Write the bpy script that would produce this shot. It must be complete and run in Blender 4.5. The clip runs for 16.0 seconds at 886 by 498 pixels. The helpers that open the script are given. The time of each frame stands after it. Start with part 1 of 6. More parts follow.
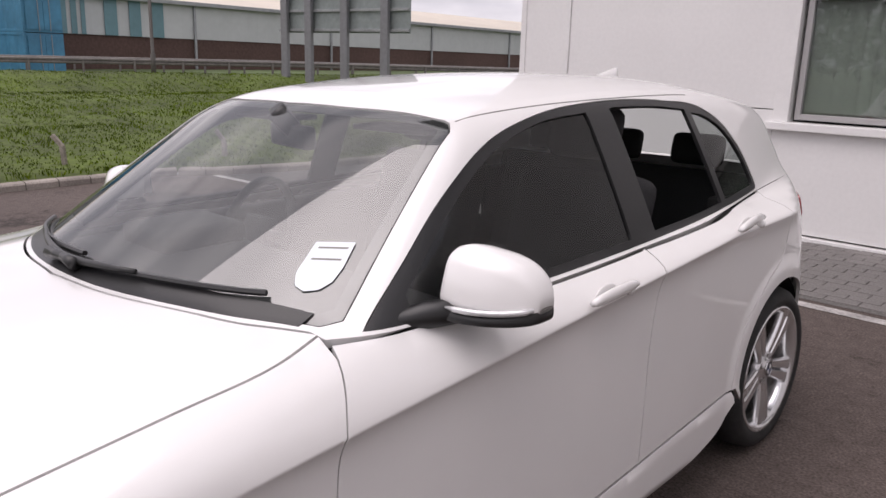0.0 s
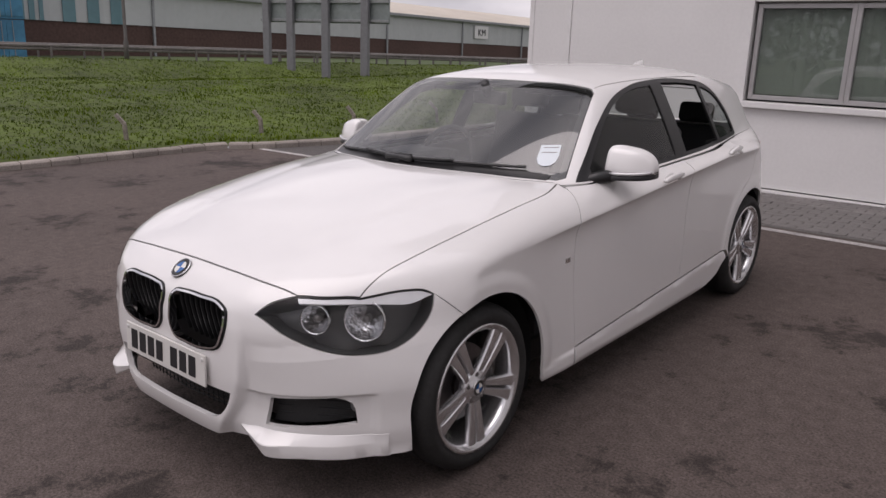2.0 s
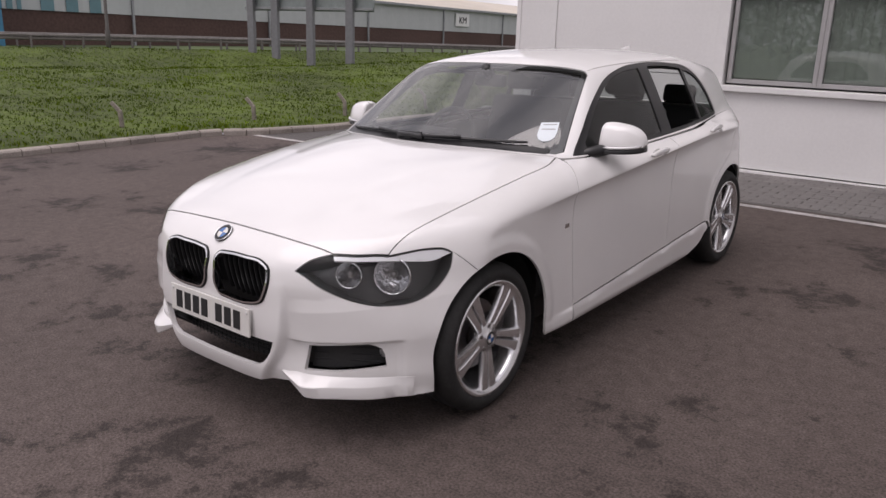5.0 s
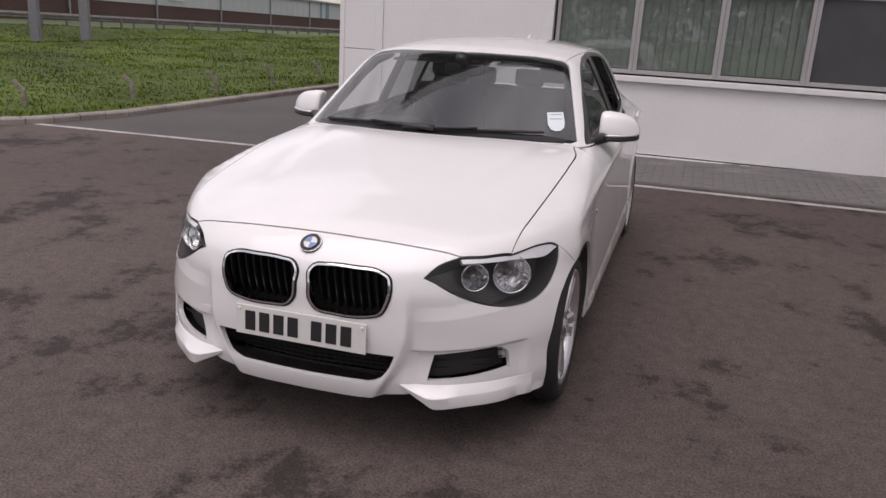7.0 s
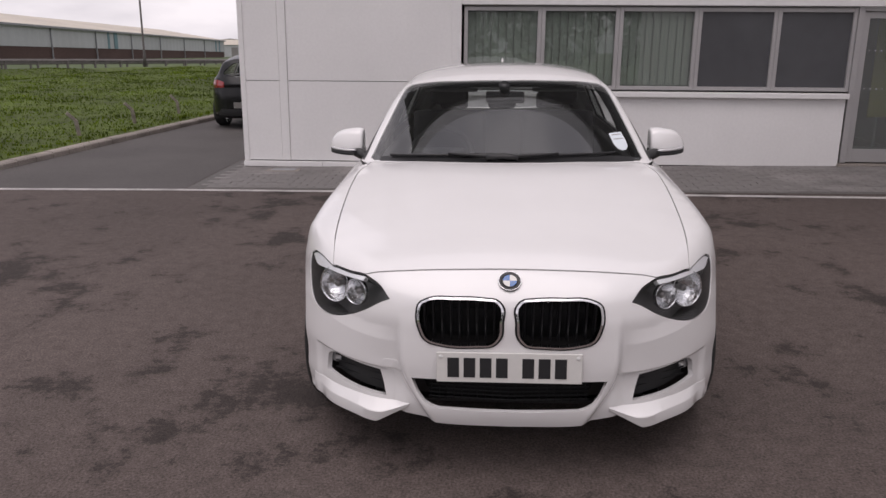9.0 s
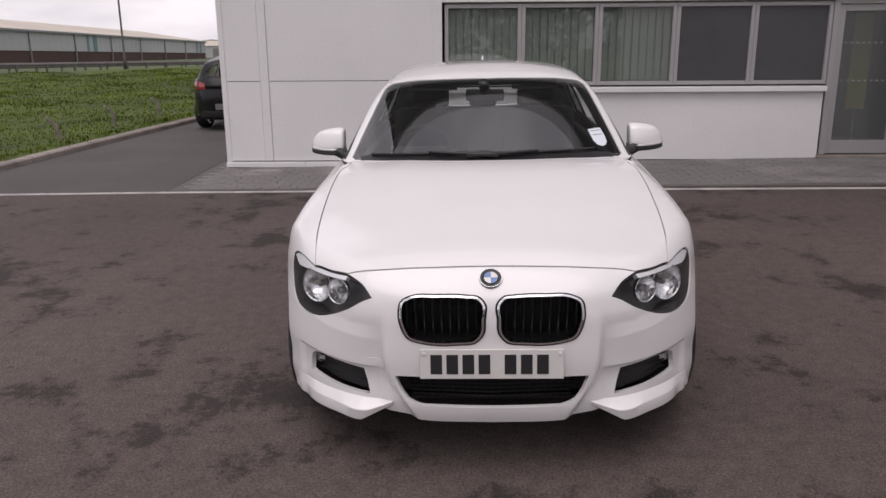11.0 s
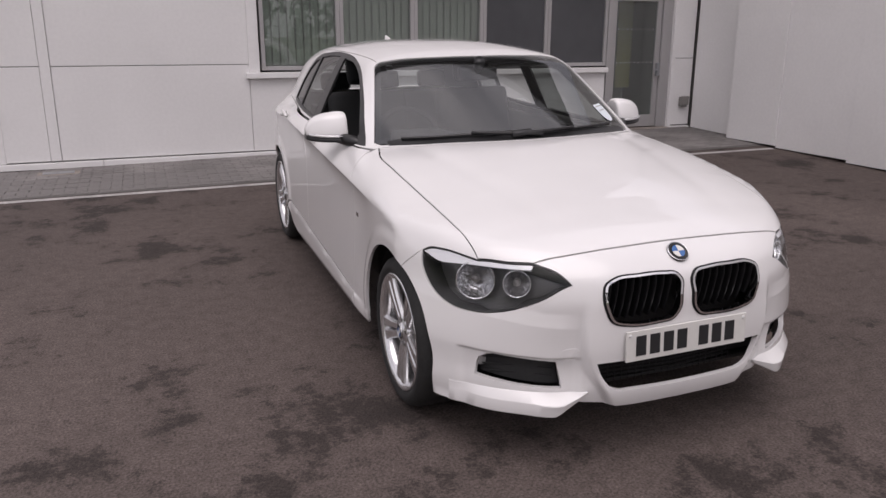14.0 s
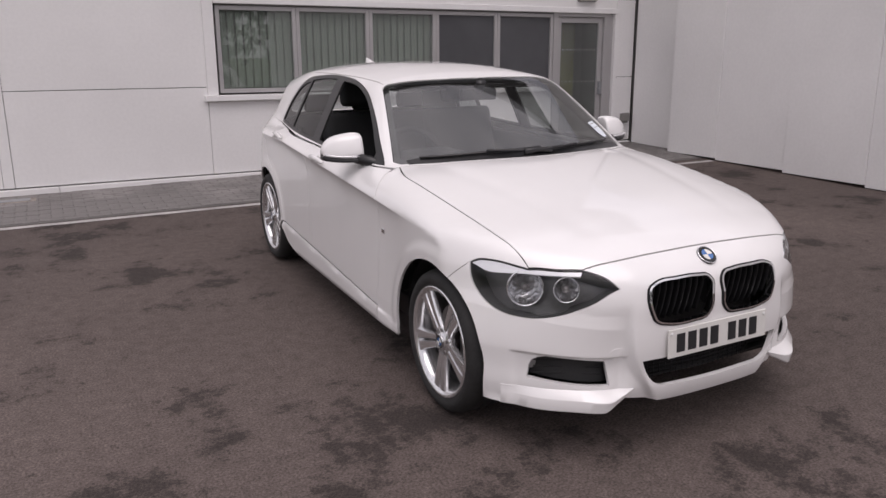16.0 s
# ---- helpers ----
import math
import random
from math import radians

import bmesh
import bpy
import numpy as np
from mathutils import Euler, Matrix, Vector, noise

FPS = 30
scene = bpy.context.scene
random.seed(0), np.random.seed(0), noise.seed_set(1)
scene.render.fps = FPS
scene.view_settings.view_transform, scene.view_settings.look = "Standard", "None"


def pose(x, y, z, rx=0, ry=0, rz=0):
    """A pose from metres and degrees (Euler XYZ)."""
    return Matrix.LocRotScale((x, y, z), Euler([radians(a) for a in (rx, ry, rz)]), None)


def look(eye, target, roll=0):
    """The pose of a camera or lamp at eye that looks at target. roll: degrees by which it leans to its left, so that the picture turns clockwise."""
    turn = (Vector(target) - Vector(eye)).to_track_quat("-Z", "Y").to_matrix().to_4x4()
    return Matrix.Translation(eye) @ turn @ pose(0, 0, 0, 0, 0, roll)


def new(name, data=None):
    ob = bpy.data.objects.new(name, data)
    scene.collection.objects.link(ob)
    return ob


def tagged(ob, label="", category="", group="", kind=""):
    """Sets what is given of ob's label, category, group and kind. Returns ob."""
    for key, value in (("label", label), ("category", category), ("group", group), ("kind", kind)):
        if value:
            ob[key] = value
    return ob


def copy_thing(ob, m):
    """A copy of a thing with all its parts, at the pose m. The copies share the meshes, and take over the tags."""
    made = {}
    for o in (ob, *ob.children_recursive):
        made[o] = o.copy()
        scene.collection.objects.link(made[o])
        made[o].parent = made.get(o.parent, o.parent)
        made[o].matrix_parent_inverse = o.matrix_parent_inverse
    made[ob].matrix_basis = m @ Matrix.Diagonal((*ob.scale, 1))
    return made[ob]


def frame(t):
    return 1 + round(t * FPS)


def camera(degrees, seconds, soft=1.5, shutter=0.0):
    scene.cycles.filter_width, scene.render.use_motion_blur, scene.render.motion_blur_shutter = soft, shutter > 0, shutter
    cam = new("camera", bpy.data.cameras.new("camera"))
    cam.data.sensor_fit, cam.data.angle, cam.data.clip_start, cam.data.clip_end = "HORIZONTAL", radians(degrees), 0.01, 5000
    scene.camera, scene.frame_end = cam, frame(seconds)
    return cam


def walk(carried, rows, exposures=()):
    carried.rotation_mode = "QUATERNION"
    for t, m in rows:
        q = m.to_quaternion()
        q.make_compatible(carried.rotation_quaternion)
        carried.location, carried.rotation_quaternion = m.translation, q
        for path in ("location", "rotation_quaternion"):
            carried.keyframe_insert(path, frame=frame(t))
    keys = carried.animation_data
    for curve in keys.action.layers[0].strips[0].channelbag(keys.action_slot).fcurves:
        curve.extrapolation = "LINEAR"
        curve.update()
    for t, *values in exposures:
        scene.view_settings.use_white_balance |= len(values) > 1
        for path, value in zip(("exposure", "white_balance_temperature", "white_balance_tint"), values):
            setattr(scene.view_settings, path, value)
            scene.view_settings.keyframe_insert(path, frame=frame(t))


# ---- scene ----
cam = camera(60.0, 16.0)
PATH = [
    (0, (1.856, 0.64, 1.501), (0.507, 2.028, 0.997), -0.1),
    (0.5, (2.142, -0.012, 1.554), (0.776, 1.359, 1.049), -1.6),
    (1, (2.243, -0.574, 1.562), (0.945, 0.855, 1.041), -1.3),
    (1.5, (2.371, -0.987, 1.53), (1.076, 0.446, 1.014), 0.3),
    (2, (2.414, -1.29, 1.56), (1.169, 0.182, 1.028), 0.3),
    (2.5, (2.472, -1.495, 1.552), (1.287, 0.019, 1.001), -0.0),
    (3, (2.574, -1.583, 1.541), (1.371, -0.083, 0.99), 0.0),
    (3.5, (2.607, -1.604, 1.545), (1.368, -0.133, 0.996), -0.3),
    (5.8, (2.347, -1.721, 1.561), (1.236, -0.165, 0.974), 1.2),
    (6, (2.227, -1.832, 1.544), (1.205, -0.219, 0.948), 1.2),
    (6.5, (1.717, -2.058, 1.562), (0.944, -0.324, 0.935), 2.2),
    (7, (1.257, -2.247, 1.577), (0.673, -0.429, 0.98), 2.1),
    (7.5, (0.807, -2.388, 1.595), (0.443, -0.527, 0.959), 1.5),
    (8, (0.449, -2.373, 1.608), (0.173, -0.48, 1.023), -0.7),
    (8.5, (0.143, -2.419, 1.615), (-0.05, -0.51, 1.051), -0.8),
    (9, (-0.063, -2.518, 1.628), (-0.192, -0.598, 1.081), -0.5),
    (9.2, (-0.066, -2.536, 1.629), (-0.163, -0.614, 1.081), -0.2),
    (11.5, (-0.038, -2.532, 1.634), (-0.134, -0.613, 1.081), -1.4),
    (12, (-0.101, -2.499, 1.613), (-0.149, -0.575, 1.067), 0.1),
    (12.5, (-0.491, -2.436, 1.593), (-0.277, -0.524, 1.047), 1.7),
    (13, (-0.947, -2.255, 1.564), (-0.559, -0.375, 1.002), 2.0),
    (13.5, (-1.365, -2.098, 1.582), (-0.825, -0.261, 1.002), 1.9),
    (14, (-1.74, -2.042, 1.585), (-1.051, -0.26, 0.995), -0.1),
    (14.5, (-1.966, -1.957, 1.595), (-1.215, -0.202, 0.998), -0.7),
    (15, (-2.162, -1.956, 1.594), (-1.327, -0.231, 1.02), -1.0),
    (15.5, (-2.239, -1.973, 1.598), (-1.363, -0.265, 1.038), -1.0),
    (16, (-2.246, -1.987, 1.608), (-1.366, -0.276, 1.064), -0.3),
]
# The lot falls gently away from the building: TIP turns the lot's own frame into the level world.
TIP = Matrix.Rotation(radians(-0.8), 4, "Y") @ Matrix.Rotation(radians(1.5), 4, "X")
EXPOSURES = [(0, 0.52, 6600, 21), (0.5, 0.12, 6600, 21), (1.0, -0.03, 6600, 21), (1.5, 0.02, 6600, 21), (2.5, 0.14, 6600, 21), (3.5, 0.26, 6600, 21), (6.5, 0.22, 6600, 21), (9, 0.06, 6600, 21), (12, 0.10, 6600, 21), (13.5, 0.12, 6600, 21), (16, 0.23, 6600, 21)]
walk(cam, [(t, TIP @ look(eye, target, roll)) for t, eye, target, roll in PATH], EXPOSURES)

# ---- light ----
world = bpy.data.worlds.new("overcast_sky")
scene.world = world
world.use_nodes = True
wt = world.node_tree
wt.nodes.clear()
w_out = wt.nodes.new("ShaderNodeOutputWorld")
w_bg = wt.nodes.new("ShaderNodeBackground")
w_sky = wt.nodes.new("ShaderNodeTexSky")
w_sky.sky_type, w_sky.sun_disc = "NISHITA", False
w_sky.sun_elevation, w_sky.sun_rotation = radians(68), radians(201)
w_sky.air_density, w_sky.dust_density = 1.0, 4.0
w_hsv = wt.nodes.new("ShaderNodeHueSaturation")
w_hsv.inputs["Saturation"].default_value = 0.22
w_co = wt.nodes.new("ShaderNodeTexCoord")
w_map = wt.nodes.new("ShaderNodeMapping")
w_map.inputs["Scale"].default_value = (1.0, 1.0, 3.2)
w_noise = wt.nodes.new("ShaderNodeTexNoise")
w_noise.inputs["Scale"].default_value, w_noise.inputs["Detail"].default_value = 2.6, 7.0
w_ramp = wt.nodes.new("ShaderNodeValToRGB")
w_ramp.color_ramp.elements[0].position, w_ramp.color_ramp.elements[0].color = 0.36, (3.7, 3.85, 4.2, 1)
w_ramp.color_ramp.elements[1].position, w_ramp.color_ramp.elements[1].color = 0.68, (9.6, 9.6, 9.6, 1)
w_mix = wt.nodes.new("ShaderNodeMix")
w_mix.data_type = "RGBA"
w_mix.inputs["Factor"].default_value = 0.8
wt.links.new(w_sky.outputs[0], w_hsv.inputs["Color"])
wt.links.new(w_co.outputs["Generated"], w_map.inputs["Vector"])
wt.links.new(w_map.outputs[0], w_noise.inputs["Vector"])
wt.links.new(w_noise.outputs[0], w_ramp.inputs[0])
wt.links.new(w_hsv.outputs[0], w_mix.inputs[6])
wt.links.new(w_ramp.outputs[0], w_mix.inputs[7])
wt.links.new(w_mix.outputs[2], w_bg.inputs["Color"])
w_bg.inputs["Strength"].default_value = 0.114
wt.links.new(w_bg.outputs[0], w_out.inputs[0])

sun_data = bpy.data.lights.new("sun", "SUN")
sun_data.energy, sun_data.angle, sun_data.color = 1.15, radians(60), (1.0, 0.97, 0.93)
sun = new("sun", sun_data)
sun.matrix_world = look((-3, -7, 22), (0, 1, 0))


# ---- materials ----
def mat(name, color, rough=0.5, metal=0.0, coat=0.0, grain=0.0, grain_scale=40.0, blotch=0.0, blotch_scale=3.0,
        bump=0.0, bump_scale=120.0, spec=0.5, tint=None):
    """A surface with grain and larger blotches in its colour and fine relief; sizes in metres of the object."""
    m = bpy.data.materials.new(name)
    m.use_nodes = True
    t = m.node_tree
    b = t.nodes["Principled BSDF"]
    b.inputs["Roughness"].default_value, b.inputs["Metallic"].default_value = rough, metal
    b.inputs["Specular IOR Level"].default_value = spec
    b.inputs["Coat Weight"].default_value = coat
    b.inputs["Coat Roughness"].default_value = 0.03
    b.inputs["Base Color"].default_value = (*color, 1)
    co = t.nodes.new("ShaderNodeTexCoord")
    if grain or blotch:
        last = None
        for amount, scale, detail in ((grain, grain_scale, 3.0), (blotch, blotch_scale, 5.0)):
            if not amount:
                continue
            n = t.nodes.new("ShaderNodeTexNoise")
            n.inputs["Scale"].default_value, n.inputs["Detail"].default_value = scale, detail
            t.links.new(co.outputs["Object"], n.inputs["Vector"])
            r = t.nodes.new("ShaderNodeMapRange")
            r.inputs["From Min"].default_value, r.inputs["From Max"].default_value = 0.3, 0.7
            r.inputs["To Min"].default_value, r.inputs["To Max"].default_value = 1 - amount, 1 + amount
            t.links.new(n.outputs[0], r.inputs["Value"])
            if last is None:
                last = r.outputs[0]
            else:
                mul = t.nodes.new("ShaderNodeMath")
                mul.operation = "MULTIPLY"
                t.links.new(last, mul.inputs[0])
                t.links.new(r.outputs[0], mul.inputs[1])
                last = mul.outputs[0]
        mix = t.nodes.new("ShaderNodeMix")
        mix.data_type, mix.blend_type = "RGBA", "MULTIPLY"
        mix.inputs["Factor"].default_value = 1.0
        mix.inputs[6].default_value = (*color, 1)
        t.links.new(last, mix.inputs[7])
        t.links.new(mix.outputs[2], b.inputs["Base Color"])
    if bump:
        n = t.nodes.new("ShaderNodeTexNoise")
        n.inputs["Scale"].default_value, n.inputs["Detail"].default_value = bump_scale, 3.0
        t.links.new(co.outputs["Object"], n.inputs["Vector"])
        bp = t.nodes.new("ShaderNodeBump")
        bp.inputs["Strength"].default_value, bp.inputs["Distance"].default_value = bump, 0.01
        t.links.new(n.outputs[0], bp.inputs["Height"])
        t.links.new(bp.outputs[0], b.inputs["Normal"])
    return m


def glass_mat(name, tint, ior=1.5, film=0.0):
    m = bpy.data.materials.new(name)
    m.use_nodes = True
    t = m.node_tree
    t.nodes.clear()
    out = t.nodes.new("ShaderNodeOutputMaterial")
    mix = t.nodes.new("ShaderNodeMixShader")
    tr, gl, lw = t.nodes.new("ShaderNodeBsdfTransparent"), t.nodes.new("ShaderNodeBsdfGlossy"), t.nodes.new("ShaderNodeLayerWeight")
    po, ma = t.nodes.new("ShaderNodeMath"), t.nodes.new("ShaderNodeMath")
    tr.inputs[0].default_value = (*tint, 1)
    gl.inputs["Roughness"].default_value = 0.01
    lw.inputs["Blend"].default_value = 0.5
    f0 = ((ior - 1) / (ior + 1)) ** 2      # a thin pane mirrors alike from both sides
    po.operation, po.inputs[1].default_value = "POWER", 5.0
    ma.operation, ma.inputs[1].default_value, ma.inputs[2].default_value = "MULTIPLY_ADD", 1 - f0, f0
    t.links.new(lw.outputs["Facing"], po.inputs[0])
    t.links.new(po.outputs[0], ma.inputs[0])
    t.links.new(ma.outputs[0], mix.inputs[0])
    through_it = tr.outputs[0]
    if film:      # a pale diffuse share that paints the hazy sky glare on the pane
        df, glare_mix = t.nodes.new("ShaderNodeBsdfDiffuse"), t.nodes.new("ShaderNodeMixShader")
        df.inputs[0].default_value = (0.7, 0.7, 0.7, 1)
        glare_mix.inputs[0].default_value = film
        t.links.new(tr.outputs[0], glare_mix.inputs[1])
        t.links.new(df.outputs[0], glare_mix.inputs[2])
        through_it = glare_mix.outputs[0]
    t.links.new(through_it, mix.inputs[1])
    t.links.new(gl.outputs[0], mix.inputs[2])
    t.links.new(mix.outputs[0], out.inputs[0])
    return m


def asphalt_mat():
    m = mat("asphalt", (0.098, 0.077, 0.070), rough=0.85, grain=0.45, grain_scale=95, bump=0.55, bump_scale=160, spec=0.3)
    t = m.node_tree
    b = t.nodes["Principled BSDF"]
    co = t.nodes.new("ShaderNodeTexCoord")
    old = b.inputs["Base Color"].links[0].from_socket
    # dark oil and damp patches of uneven outline, then broad paler wear
    n1 = t.nodes.new("ShaderNodeTexNoise")
    n1.inputs["Scale"].default_value, n1.inputs["Detail"].default_value, n1.inputs["Roughness"].default_value = 2.4, 10.0, 0.72
    r1 = t.nodes.new("ShaderNodeMapRange")
    r1.inputs["From Min"].default_value, r1.inputs["From Max"].default_value = 1.03, 1.12
    r1.inputs["To Min"].default_value, r1.inputs["To Max"].default_value = 1.0, 0.38
    n2 = t.nodes.new("ShaderNodeTexNoise")
    n2.inputs["Scale"].default_value, n2.inputs["Detail"].default_value = 0.32, 6.0
    r2 = t.nodes.new("ShaderNodeMapRange")
    r2.inputs["From Min"].default_value, r2.inputs["From Max"].default_value = 0.3, 0.7
    r2.inputs["To Min"].default_value, r2.inputs["To Max"].default_value = 0.80, 1.18
    mul = t.nodes.new("ShaderNodeMath")
    mul.operation = "MULTIPLY"
    mix = t.nodes.new("ShaderNodeMix")
    mix.data_type, mix.blend_type = "RGBA", "MULTIPLY"
    mix.inputs["Factor"].default_value = 1.0
    n3 = t.nodes.new("ShaderNodeTexNoise")
    n3.inputs["Scale"].default_value, n3.inputs["Detail"].default_value, n3.inputs["Roughness"].default_value = 14.0, 6.0, 0.7
    add = t.nodes.new("ShaderNodeMath")
    add.operation, add.inputs[1].default_value = "MULTIPLY_ADD", 0.42
    n4, add2 = t.nodes.new("ShaderNodeTexNoise"), t.nodes.new("ShaderNodeMath")     # stains gather in patches
    n4.inputs["Scale"].default_value, n4.inputs["Detail"].default_value = 0.75, 3.0
    add2.operation, add2.inputs[1].default_value = "MULTIPLY_ADD", 0.55
    t.links.new(co.outputs["Object"], n4.inputs["Vector"])
    t.links.new(n4.outputs[0], add2.inputs[0])
    t.links.new(add.outputs[0], add2.inputs[2])
    t.links.new(co.outputs["Object"], n3.inputs["Vector"])
    t.links.new(n3.outputs[0], add.inputs[0])
    t.links.new(co.outputs["Object"], n1.inputs["Vector"])
    t.links.new(n1.outputs[0], add.inputs[2])
    t.links.new(add2.outputs[0], r1.inputs["Value"])
    t.links.new(co.outputs["Object"], n2.inputs["Vector"])
    t.links.new(n2.outputs[0], r2.inputs["Value"])
    r3, mul2 = t.nodes.new("ShaderNodeMapRange"), t.nodes.new("ShaderNodeMath")
    r3.inputs["From Min"].default_value, r3.inputs["From Max"].default_value = 0.35, 0.65
    r3.inputs["To Min"].default_value, r3.inputs["To Max"].default_value = 0.80, 1.2
    mul2.operation = "MULTIPLY"
    t.links.new(n3.outputs[0], r3.inputs["Value"])
    t.links.new(r2.outputs[0], mul2.inputs[0])
    t.links.new(r3.outputs[0], mul2.inputs[1])
    t.links.new(r1.outputs[0], mul.inputs[0])
    t.links.new(mul2.outputs[0], mul.inputs[1])
    t.links.new(old, mix.inputs[6])
    t.links.new(mul.outputs[0], mix.inputs[7])
    t.links.new(mix.outputs[2], b.inputs["Base Color"])
    return m


M_ASPHALT = asphalt_mat()
M_ACCESS = mat("smooth_grey_tarmac", (0.088, 0.080, 0.077), 0.8, grain=0.25, grain_scale=110, blotch=0.16, blotch_scale=0.7, bump=0.3, bump_scale=170, spec=0.35)
M_ROAD = mat("road_tarmac", (0.06, 0.06, 0.062), 0.8, grain=0.2, grain_scale=20, blotch=0.15, blotch_scale=0.3)
M_GRASS_SOIL = mat("grass_ground", (0.054, 0.080, 0.005), 0.9, grain=0.45, grain_scale=9, blotch=0.4, blotch_scale=0.5, bump=0.8, bump_scale=14)
M_BLADE = mat("grass_blade", (0.068, 0.118, 0.016), 0.7, grain=0.5, grain_scale=3.0, blotch=0.4, blotch_scale=0.6, spec=0.08)
_t = M_BLADE.node_tree
_g, _r = _t.nodes.new("ShaderNodeNewGeometry"), _t.nodes.new("ShaderNodeValToRGB")
_r.color_ramp.elements[0].color, _r.color_ramp.elements[1].color = (0.052, 0.088, 0.003, 1), (0.100, 0.138, 0.008, 1)
_t.links.new(_g.outputs["Random Per Island"], _r.inputs[0])
_m = [n for n in _t.nodes if n.bl_idname == "ShaderNodeMix"][0]
_t.links.new(_r.outputs[0], _m.inputs[6])
M_KERB = mat("kerb_concrete", (0.29, 0.26, 0.235), 0.85, grain=0.2, grain_scale=60, blotch=0.25, blotch_scale=1.7, bump=0.3, bump_scale=90, spec=0.05)
M_LINE = mat("worn_white_line", (0.42, 0.40, 0.39), 0.8, grain=0.3, grain_scale=45, blotch=0.3, blotch_scale=4)
M_PAVER = mat("grey_block_paving", (0.19, 0.178, 0.172), 0.85, grain=0.2, grain_scale=70, blotch=0.25, blotch_scale=2.0, bump=0.3)
M_SOFFIT = mat("dark_soffit_board", (0.045, 0.045, 0.048), 0.6, grain=0.1, grain_scale=8, blotch=0.1)
M_JOINT = mat("paving_joint", (0.125, 0.118, 0.113), 0.95, grain=0.3, grain_scale=60)
M_CLAD = mat("white_cladding", (0.80, 0.79, 0.785), 0.45, grain=0.02, grain_scale=30, blotch=0.05, blotch_scale=0.7, bump=0.02, bump_scale=6)
M_CLAD_SEAM = mat("cladding_seam", (0.22, 0.215, 0.21), 0.6, grain=0.1)
M_ALU = mat("grey_aluminium_frame", (0.42, 0.41, 0.41), 0.4, metal=0.25, grain=0.04, grain_scale=80)
M_WINGLASS = glass_mat("window_glass", (0.70, 0.76, 0.72), 1.75, 0.07)
M_DARKGLASS = mat("dark_blanked_window", (0.07, 0.072, 0.078), 0.08, grain=0.05, grain_scale=5, blotch=0.1, blotch_scale=1.0)
M_BLIND = mat("vertical_blind_fabric", (0.42, 0.44, 0.41), 0.8, grain=0.06, grain_scale=60)
# grey darkened for the unlit room, so its dimness is in the colour
M_ROOM = mat("dimmed_office_grey", (0.28, 0.28, 0.26), 0.9, grain=0.05)
M_GREY_PLASTIC = mat("grey_plastic", (0.22, 0.21, 0.2), 0.5, grain=0.05)
M_STEEL = mat("galvanised_steel", (0.30, 0.31, 0.32), 0.55, metal=0.5, grain=0.12, grain_scale=25, blotch=0.12, blotch_scale=2)
M_SIGNBACK = mat("sign_back_sheet", (0.24, 0.27, 0.27), 0.5, metal=0.3, grain=0.08, grain_scale=8, blotch=0.1)
M_STAKE = mat("weathered_concrete_stake", (0.25, 0.22, 0.19), 0.9, grain=0.3, grain_scale=40, blotch=0.3, blotch_scale=8, bump=0.3)
M_BRICKBAND = mat("brown_brick", (0.085, 0.050, 0.042), 0.9, grain=0.2, grain_scale=5, blotch=0.12, blotch_scale=0.2)
M_SHED = mat("pale_grey_shed_sheet", (0.44, 0.46, 0.46), 0.55, grain=0.03, grain_scale=2, blotch=0.07, blotch_scale=0.08)
M_SHEDROOF = mat("cream_fibre_roof", (0.52, 0.47, 0.40), 0.7, grain=0.05, grain_scale=2, blotch=0.1, blotch_scale=0.1)
M_TEAL = mat("teal_sheet", (0.12, 0.23, 0.26), 0.5, grain=0.05, grain_scale=3, blotch=0.1, blotch_scale=0.3)
M_SIGNPOST = mat("grey_sign_post", (0.20, 0.20, 0.215), 0.5, metal=0.3, grain=0.08, grain_scale=9)
M_BARRIER = mat("weathered_barrier_steel", (0.15, 0.138, 0.13), 0.65, metal=0.25, grain=0.15, grain_scale=9, blotch=0.2, blotch_scale=1.5)
M_PINK = mat("faded_pink_render", (0.42, 0.30, 0.28), 0.85, grain=0.06, grain_scale=2)
M_COLUMN = mat("dark_lamp_column", (0.085, 0.078, 0.072), 0.6, metal=0.2, grain=0.12, grain_scale=6)
M_CONTAINER = mat("blue_container_paint", (0.045, 0.19, 0.31), 0.5, grain=0.12, grain_scale=3, blotch=0.2, blotch_scale=0.6)
M_FARGRASS = mat("far_field", (0.06, 0.085, 0.03), 0.95, grain=0.3, grain_scale=0.6, blotch=0.3, blotch_scale=0.05)
M_WHITE = mat("white_panel", (0.7, 0.7, 0.69), 0.5, grain=0.03)
M_BLACKINK = mat("black_ink", (0.02, 0.02, 0.022), 0.5, grain=0.05)
M_HILL = mat("far_wooded_hill", (0.05, 0.06, 0.045), 0.95, grain=0.4, grain_scale=0.15, blotch=0.3, blotch_scale=0.02)


# ---- mesh helpers ----
def mesh_of(name, verts, faces, material, smooth=False):
    me = bpy.data.meshes.new(name)
    me.from_pydata([tuple(map(float, v)) for v in verts], [], faces)
    me.materials.append(material)
    if smooth:
        me.polygons.foreach_set("use_smooth", [True] * len(me.polygons))
    me.update()
    return me


def child(name, me, parent, label=""):
    ob = new(name, me)
    ob.parent = parent
    return tagged(ob, label) if label else ob


def part(name, bm, material, parent, label="", smooth=False):
    me = bpy.data.meshes.new(name)
    bmesh.ops.recalc_face_normals(bm, faces=bm.faces[:])
    bm.to_mesh(me)
    bm.free()
    me.materials.append(material)
    if smooth:
        me.polygons.foreach_set("use_smooth", [True] * len(me.polygons))
    ob = new(name, me)
    ob.parent = parent
    return tagged(ob, label) if label else ob


